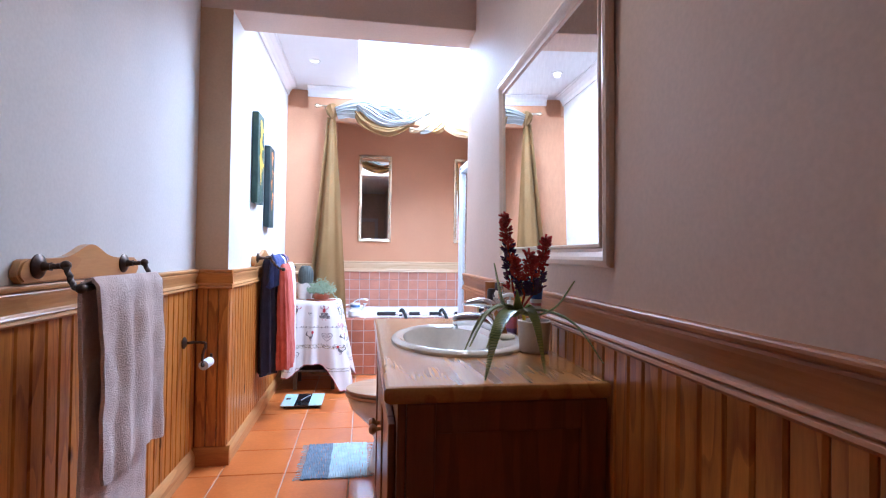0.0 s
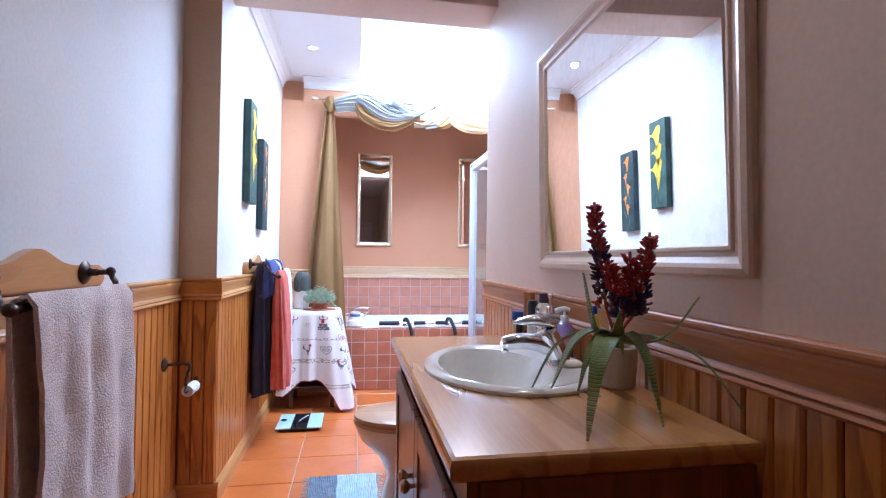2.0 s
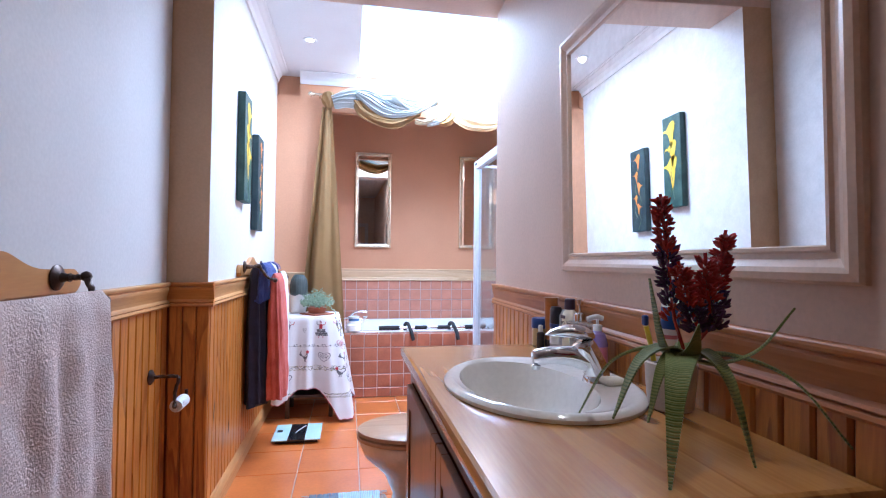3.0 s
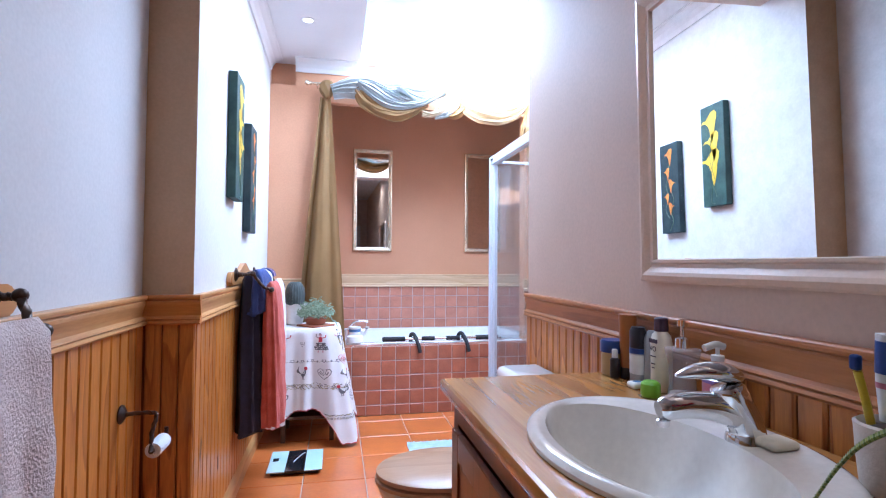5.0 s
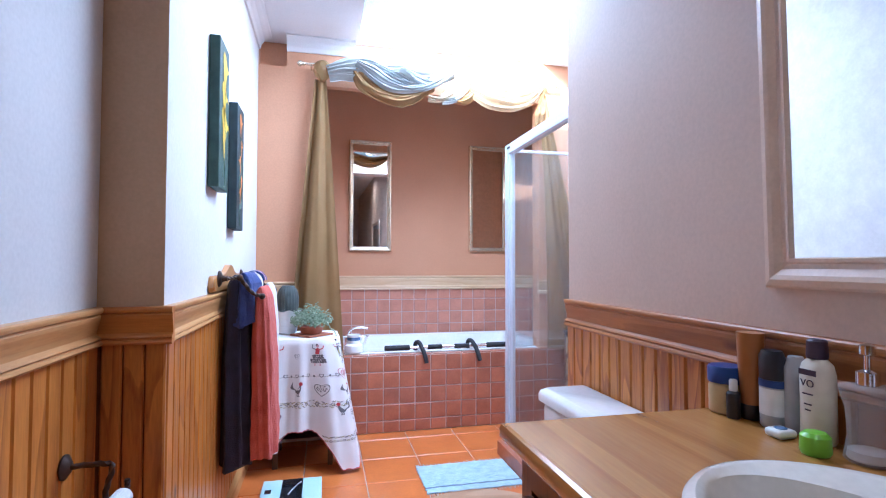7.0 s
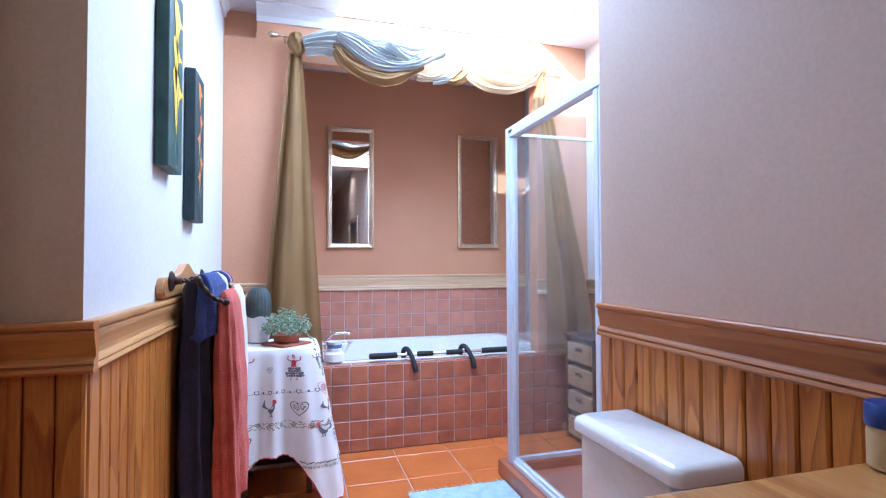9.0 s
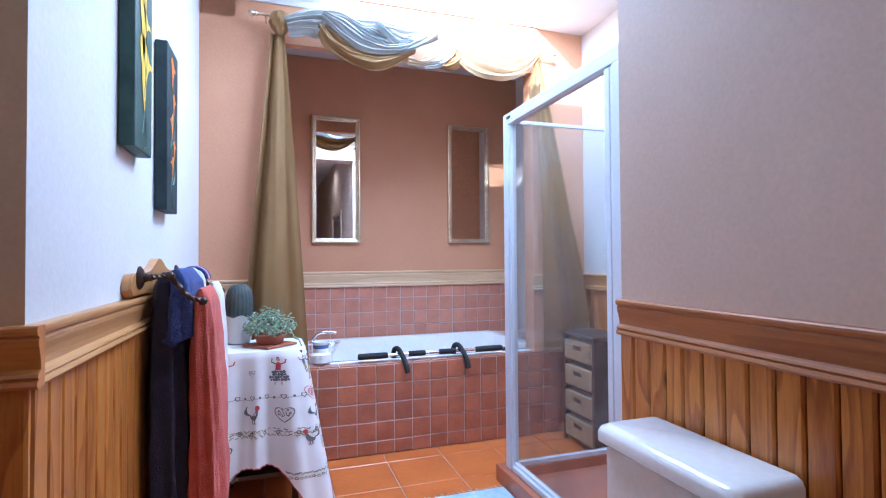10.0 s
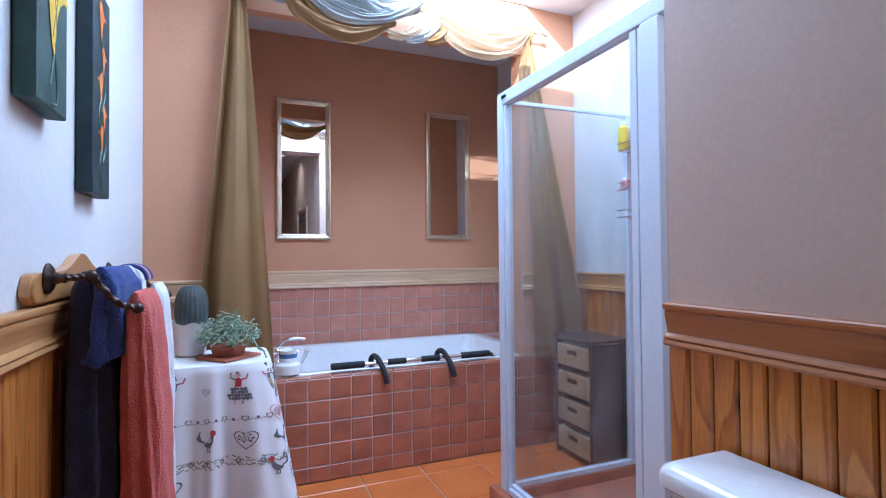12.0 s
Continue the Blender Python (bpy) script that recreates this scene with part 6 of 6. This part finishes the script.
su = thing("potted_succulent", (-0.265, 5.22, TT), "trailing grey-green succulent in a shallow terracotta bowl", "plant")
sx, sy = -0.275, 5.20
tile_ = box(-0.092, 0.092, -0.092, 0.092, 0, 0.010, 0.002)
bmesh.ops.transform(tile_, matrix=pose(sx, sy, TT, 0, 0, 41), verts=tile_.verts)
part("tile", tile_, M_CLAY, su, "square terracotta tile under the bowl")
part("pot", lathe(((0.056, 0), (0.062, 0.004), (0.072, 0.040), (0.076, 0.044), (0.070, 0.046)), (sx, sy, TT + 0.011), 36), M_CLAY, su, "terracotta bowl", True)
lv = bmesh.new()
rngs = random.Random(5)
for i in range(150):
    a, rr = rngs.uniform(0, 6.283), 0.112 * math.sqrt(rngs.random())
    hz = 0.060 + 0.135 * (1 - (rr / 0.128) ** 2) * rngs.uniform(0.45, 1.05)
    stem0 = Vector((sx + rr * 0.6 * math.cos(a), sy + rr * 0.6 * math.sin(a), TT + 0.045))
    tip = Vector((sx + rr * 1.15 * math.cos(a), sy + rr * 1.15 * math.sin(a), TT + hz))
    for k in range(6):
        t = 0.45 + 0.55 * k / 5
        p = stem0.lerp(tip, t)
        turn = Euler((rngs.uniform(-0.9, 0.9), rngs.uniform(-0.9, 0.9), rngs.uniform(0, 6.28))).to_matrix().to_4x4()
        off = turn @ Vector((0, 0.010, 0.003))
        bmesh.ops.create_icosphere(lv, subdivisions=1, radius=1.0, matrix=Matrix.Translation(p + off) @ turn @ Matrix.Diagonal((0.0040, 0.0125, 0.0040, 1)))
for k in range(26):
    t = k / 25
    p = Vector((sx + 0.08 + 0.065 * t, sy - 0.06 - 0.05 * t, TT + 0.075 + 0.01 * math.sin(9 * t) - 0.07 * t ** 2))
    bmesh.ops.create_icosphere(lv, subdivisions=1, radius=1.0, matrix=Matrix.Translation(p) @ Matrix.Rotation(k * 2.1, 4, "X") @ Matrix.Diagonal((0.0035, 0.009, 0.0035, 1)))
part("leaves", lv, M_SUCCULENT, su, "", True)

wcn = thing("watering_can", (0.02, 5.63, BT + 0.03), "small white watering can with blue decoration", "watering can")
WZ = BT + 0.0165
part("body", lathe(((0.062, 0), (0.068, 0.004), (0.066, 0.05), (0.048, 0.062), (0.044, 0.10), (0.050, 0.125), (0.046, 0.124), (0.040, 0.10)), (0.01, 5.68, WZ), 32), M_CERAMIC, wcn, "", True)
part("spout", tube(curve_pts(((0.05, 5.68, WZ + 0.04), (0.085, 5.675, WZ + 0.075), (0.105, 5.67, WZ + 0.11)), 6), [0.016 - 0.0006 * i for i in range(13)], 12), M_CERAMIC, wcn, "", True)
part("rose", lathe(((0.009, 0), (0.020, 0.012), (0.020, 0.016)), (0.107, 5.67, WZ + 0.108), 16), M_CERAMIC, wcn, "", True)
part("handle", tube(curve_pts(((-0.03, 5.68, WZ + 0.11), (-0.085, 5.68, WZ + 0.10), (-0.09, 5.68, WZ + 0.05), (-0.055, 5.68, WZ + 0.02)), 6), 0.007, 10), M_CERAMIC, wcn, "", True)
part("band", lathe(((0.0455, 0.085), (0.0462, 0.10), (0.0475, 0.108)), (0.01, 5.68, WZ), 32, cap=False), M_PORCELAIN_BLUE, wcn, "blue painted band")

# ---- scale and rugs ----
sc = thing("bathroom_scale", (-0.355, 4.69, 0), "pale cyan and black glass bathroom scale on the floor", "scale")
part("base", box(-0.485, -0.225, 4.555, 4.83, 0.002, 0.022, 0.004), M_PLASTIC_DARK, sc)
part("glass", box(-0.505, -0.408, 4.535, 4.85, 0.0225, 0.030, 0.002), M_SCALE_CYAN, sc, "pale cyan glass")
part("glass", box(-0.302, -0.205, 4.535, 4.85, 0.0225, 0.030, 0.002), M_SCALE_CYAN, sc, "pale cyan glass")
part("glass", box(-0.407, -0.303, 4.535, 4.85, 0.0225, 0.030, 0.002), M_SCALE_BLACK, sc, "black glass")
part("display", box(-0.487, -0.455, 4.69, 4.735, 0.0302, 0.0308), M_SCALE_BLACK, sc)
part("flower_print", tube(curve_pts(((-0.37, 4.66, 0.0304), (-0.35, 4.72, 0.0304), (-0.325, 4.78, 0.0304), (-0.31, 4.80, 0.0304)), 5), 0.004, 6), M_PLASTIC_GREY, sc)


def rug(label, x0, x1, y0, y1, bands, across, seed):
    """A rag rug: wefts along x laid row by row, in bands of colour, with fringes."""
    th = thing("rag_rug", ((x0 + x1) / 2, (y0 + y1) / 2, 0.003), label, "rug", "rag rugs")
    rng = random.Random(seed)
    n = int(((x1 - x0) if across else (y1 - y0)) / 0.0085)
    cuts = {}
    for i in range(n):
        t = (i + 0.5) / n
        col = next(m for e, m in bands if t <= e)
        bm = cuts.setdefault(col, bmesh.new())
        amp = rng.uniform(0.0008, 0.002)
        ph = rng.uniform(0, 6)
        if across:
            xx = x0 + (x1 - x0) * t
            pts = [(xx + 0.002 * math.sin(k * 1.3 + ph), y0 + rng.uniform(-0.004, 0.004) * (k == 0) + (y1 - y0) * k / 14, 0.0055 + amp * math.sin(k * 2.5 + ph)) for k in range(15)]
        else:
            yy = y0 + (y1 - y0) * t
            pts = [(x0 + rng.uniform(-0.004, 0.004) * (k == 0) + (x1 - x0) * k / 14, yy + 0.002 * math.sin(k * 1.3 + ph), 0.0055 + amp * math.sin(k * 2.5 + ph)) for k in range(15)]
        add_tube(bm, pts, 0.0048, 6)
    for col, bm in cuts.items():
        tagged(part("weft", bm, col, th, "woven rag strips", True), kind="stuff")
    fr = bmesh.new()
    for i in range(34):
        t = (i + 0.5) / 34
        for end, sgn in ((0, -1), (1, 1)):
            if across:
                p = Vector((x0 if end == 0 else x1, y0 + (y1 - y0) * t, 0.004))
                q = p + Vector((sgn * rng.uniform(0.02, 0.04), rng.uniform(-0.012, 0.012), -0.001))
            else:
                p = Vector((x0 + (x1 - x0) * t, y0 if end == 0 else y1, 0.004))
                q = p + Vector((rng.uniform(-0.012, 0.012), sgn * rng.uniform(0.02, 0.04), -0.001))
            add_tube(fr, (p, (p + q) / 2 + Vector((0.003, 0.003, 0)), q), 0.0016, 5)
    tagged(part("fringe", fr, M_RUG_LIGHT, th, "loose pale fringe"), kind="stuff")


rug("rag rug in slate to pale blue bands beside the toilet", -0.215, 0.125, 3.325, 3.80, ((0.42, M_RUG_DARK), (1.01, M_RUG_LIGHT)), True, 1)
rug("pale blue rag rug with loose fringe before the shower", 0.325, 0.855, 4.565, 4.915, ((0.15, M_RUG_LIGHT), (0.2, M_RUG_DARK), (1.01, M_RUG_LIGHT)), False, 2)

# ---- boards and tiles ----


def piece_mesh(name, sx, sy, sz, chamfer, mat):
    """A slab with its front (+z) edges chamfered, centred in x and y, its back at z = 0."""
    me = bpy.data.meshes.new(name)
    bm = bmesh.new()
    a, b, c = sx / 2, sy / 2, chamfer
    low = [bm.verts.new(p) for p in ((-a, -b, 0), (a, -b, 0), (a, b, 0), (-a, b, 0))]
    mid = [bm.verts.new(p) for p in ((-a, -b, sz - c), (a, -b, sz - c), (a, b, sz - c), (-a, b, sz - c))]
    top = [bm.verts.new(p) for p in ((-a + c, -b + c, sz), (a - c, -b + c, sz), (a - c, b - c, sz), (-a + c, b - c, sz))]
    for r, s in ((low, mid), (mid, top)):
        for i in range(4):
            bm.faces.new((r[i], r[(i + 1) % 4], s[(i + 1) % 4], s[i]))
    bm.faces.new(top)
    bm.faces.new(low[::-1])
    bmesh.ops.recalc_face_normals(bm, faces=bm.faces)
    bm.to_mesh(me)
    bm.free()
    me.materials.append(mat)
    return me


def piece(name, me, m, parent):
    ob = new(name, me)
    ob.matrix_world = m
    ob.parent = parent
    ob.matrix_parent_inverse = parent.matrix_world.inverted()
    return ob


def frame_of(origin, right, up):
    r, u = Vector(right).normalized(), Vector(up)
    n = r.cross(u)
    m = Matrix((r, u, n)).transposed().to_4x4()
    return Matrix.Translation(origin) @ m


# Boards: width along the wall, height up, thickness out.
ZB0, ZB1 = 0.098, RAIL0 + 0.004
BH = ZB1 - ZB0
ZBM = (ZB0 + ZB1) / 2


def boards(parent, start, end, count, normal_first, mat):
    """Boards from start to end along a wall; normal_first: the direction of their width."""
    s, e = Vector(start), Vector(end)
    step = (e - s) / count
    w = step.length
    me = piece_mesh("board", w - 0.0035, BH, 0.013, 0.005, mat)
    for i in range(count):
        p = s + step * (i + 0.5)
        piece("board", me, frame_of((p.x, p.y, ZBM), normal_first, (0, 0, 1)), parent)


W = bpy.data.objects
structure("panel_backing", boxes(((XL + 0.0005, XL + 0.004, YS, YO - 0.001, 0.0, RAIL0 + 0.004), (XF + 0.0005, XF + 0.004, YO, YB - 0.001, 0.0, RAIL0 + 0.004),
                                  (XE - 0.004, XE - 0.0005, 4.97, YB - 0.001, 0.0, RAIL0 + 0.004),
                                  (XL + 0.005, XF + 0.003, YO - 0.003, YO + 0.001, 0.0, RAIL0 + 0.004))), M_DARK_WOOD, "dark backing behind the pine boards", "wall")
structure("panel_backing_right", add_prism(bmesh.new(), [(right_face(y) - d, y) for y, d in ((YS, 0.0005), (YS, 0.004), (YW - 0.003, 0.004), (YW - 0.003, 0.0005))], lambda t, u, v: (u, v, RAIL0 * t)), M_DARK_WOOD, "dark backing behind the pine boards", "wall")
boards(W["wall_left_near"], (XL, YS), (XL, YO - 0.015), 75, (0, 1, 0), M_BOARD)
boards(W["wall_left_far"], (XF, YO + 0.002), (XF, YB - 0.002), 31, (0, 1, 0), M_BOARD)
boards(W["wall_right"], (right_face(YW), YW - 0.005), (right_face(YS), YS), 83, (-0.022, -1, 0), M_BOARD)
boards(W["wall_far_right"], (XE, YB - 0.003), (XE, 4.97), 9, (0, -1, 0), M_BOARD)
boards(W["wall_left_far"], (XL + 0.015, YO), (XF + 0.012, YO), 3, (1, 0, 0), M_BOARD)

# Floor tiles on a 0.334 m grid with a joint at x = 0.03, y = 5.10.
FT = 0.334
me = piece_mesh("tile", FT - 0.0055, FT - 0.0055, 0.006, 0.003, M_FLOOR_TILE)
cut = {}
rngf = random.Random(3)
fl_slab = W["floor_slab"]
for i in range(-3, 6):
    for j in range(-20, 2):
        x0, x1 = 0.03 + FT * i, 0.03 + FT * (i + 1)
        y0, y1 = 5.10 + FT * j, 5.10 + FT * (j + 1)
        lim_x0 = XL if y0 < YO else XF
        lim_x1 = XE if y1 > YW else XR
        a0, a1, b0, b1 = max(x0, lim_x0), min(x1, lim_x1), max(y0, YS), min(y1, 5.571)
        if a1 - a0 < 0.02 or b1 - b0 < 0.02 or a0 >= lim_x1:
            continue
        full = abs(a1 - a0 - FT) < 1e-6 and abs(b1 - b0 - FT) < 1e-6
        key = (round(a1 - a0, 4), round(b1 - b0, 4))
        m_ = me if full else cut.setdefault(key, piece_mesh("tile", a1 - a0 - 0.0055, b1 - b0 - 0.0055, 0.006, 0.003, M_FLOOR_TILE))
        tilt = pose((a0 + a1) / 2, (b0 + b1) / 2, -0.0062 + rngf.uniform(0, 0.0006), rngf.uniform(-0.12, 0.12), rngf.uniform(-0.12, 0.12), 0)
        piece("tile", m_, tilt, fl_slab)


def tile_field(parent, origin, right, up, nu, nv, pitch, mat, thick=0.005, first_v=None, last_u=None):
    """nu by nv square tiles from the lower corner origin; first_v: the height of the bottom row if it is cut; last_u: the width of the last column."""
    o, r, u = Vector(origin), Vector(right), Vector(up)
    rng = random.Random(nu * 31 + nv)
    meshes = {}
    v = 0.0
    for j in range(nv):
        h = first_v if (j == 0 and first_v) else pitch
        for i in range(nu):
            w = last_u if (i == nu - 1 and last_u) else pitch
            me_ = meshes.setdefault((w, h), piece_mesh("tile", w - 0.007, h - 0.007, thick, 0.0018, mat))
            c = o + r * (i * pitch + w / 2) + u * (v + h / 2)
            m_ = frame_of(c, r, u) @ pose(0, 0, rng.uniform(0, 0.0008), rng.uniform(-0.35, 0.35), rng.uniform(-0.35, 0.35), 0)
            piece("tile", me_, m_, parent)
        v += h


TP = 0.1135
bs_ = W["bath_surround"]
# front of the bath: the uppermost rows end at the ledge
tile_field(bs_, (-0.243, 5.572, 0.002), (1, 0, 0), (0, 0, 1), 16, 5, 0.1135, M_RED_TILE, 0.006, BT - 4 * 0.1135 - 0.002, None)
# ledge
tile_field(bs_, (-0.2315, 5.567, BT), (1, 0, 0), (0, 1, 0), 16, 1, TP, M_RED_TILE, 0.006, 0.066)
tile_field(bs_, (1.605, 5.705, BT), (1, 0, 0), (0, 1, 0), 1, 7, TP, M_PINK_TILE, 0.005)
# back wall above the bath, up to the rail
structure("grout_recess", box(JAMB + 0.002, XE - 0.003, YA - 0.004, YA - 0.0005, BT + 0.001, 0.952), M_GROUT_WALL, "pale grout behind bath tiles", "wall")
tile_field(W["wall_recess"], (-0.1835, YA - 0.004, 0.975 - 4 * TP), (1, 0, 0), (0, 0, 1), 18, 4, TP, M_PINK_TILE, 0.005, None, 0.04)
tile_field(W["wall_recess"], (JAMB, 5.71, 0.975 - 4 * TP), (0, 1, 0), (0, 0, 1), 7, 3, TP, M_PINK_TILE, 0.004)
# shower wall
tile_field(W["wall_shower_tiled"], (1.672, 4.965, 1.865 - 13 * 0.125), (0, -1, 0), (0, 0, 1), 8, 13, 0.125, M_PINK_TILE, 0.006)
# nib beside the bath, below the rail
tile_field(W["wall_back"], (1.523, YB, RAIL0 - 8 * TP), (1, 0, 0), (0, 0, 1), 2, 8, TP, M_RED_TILE, 0.005)
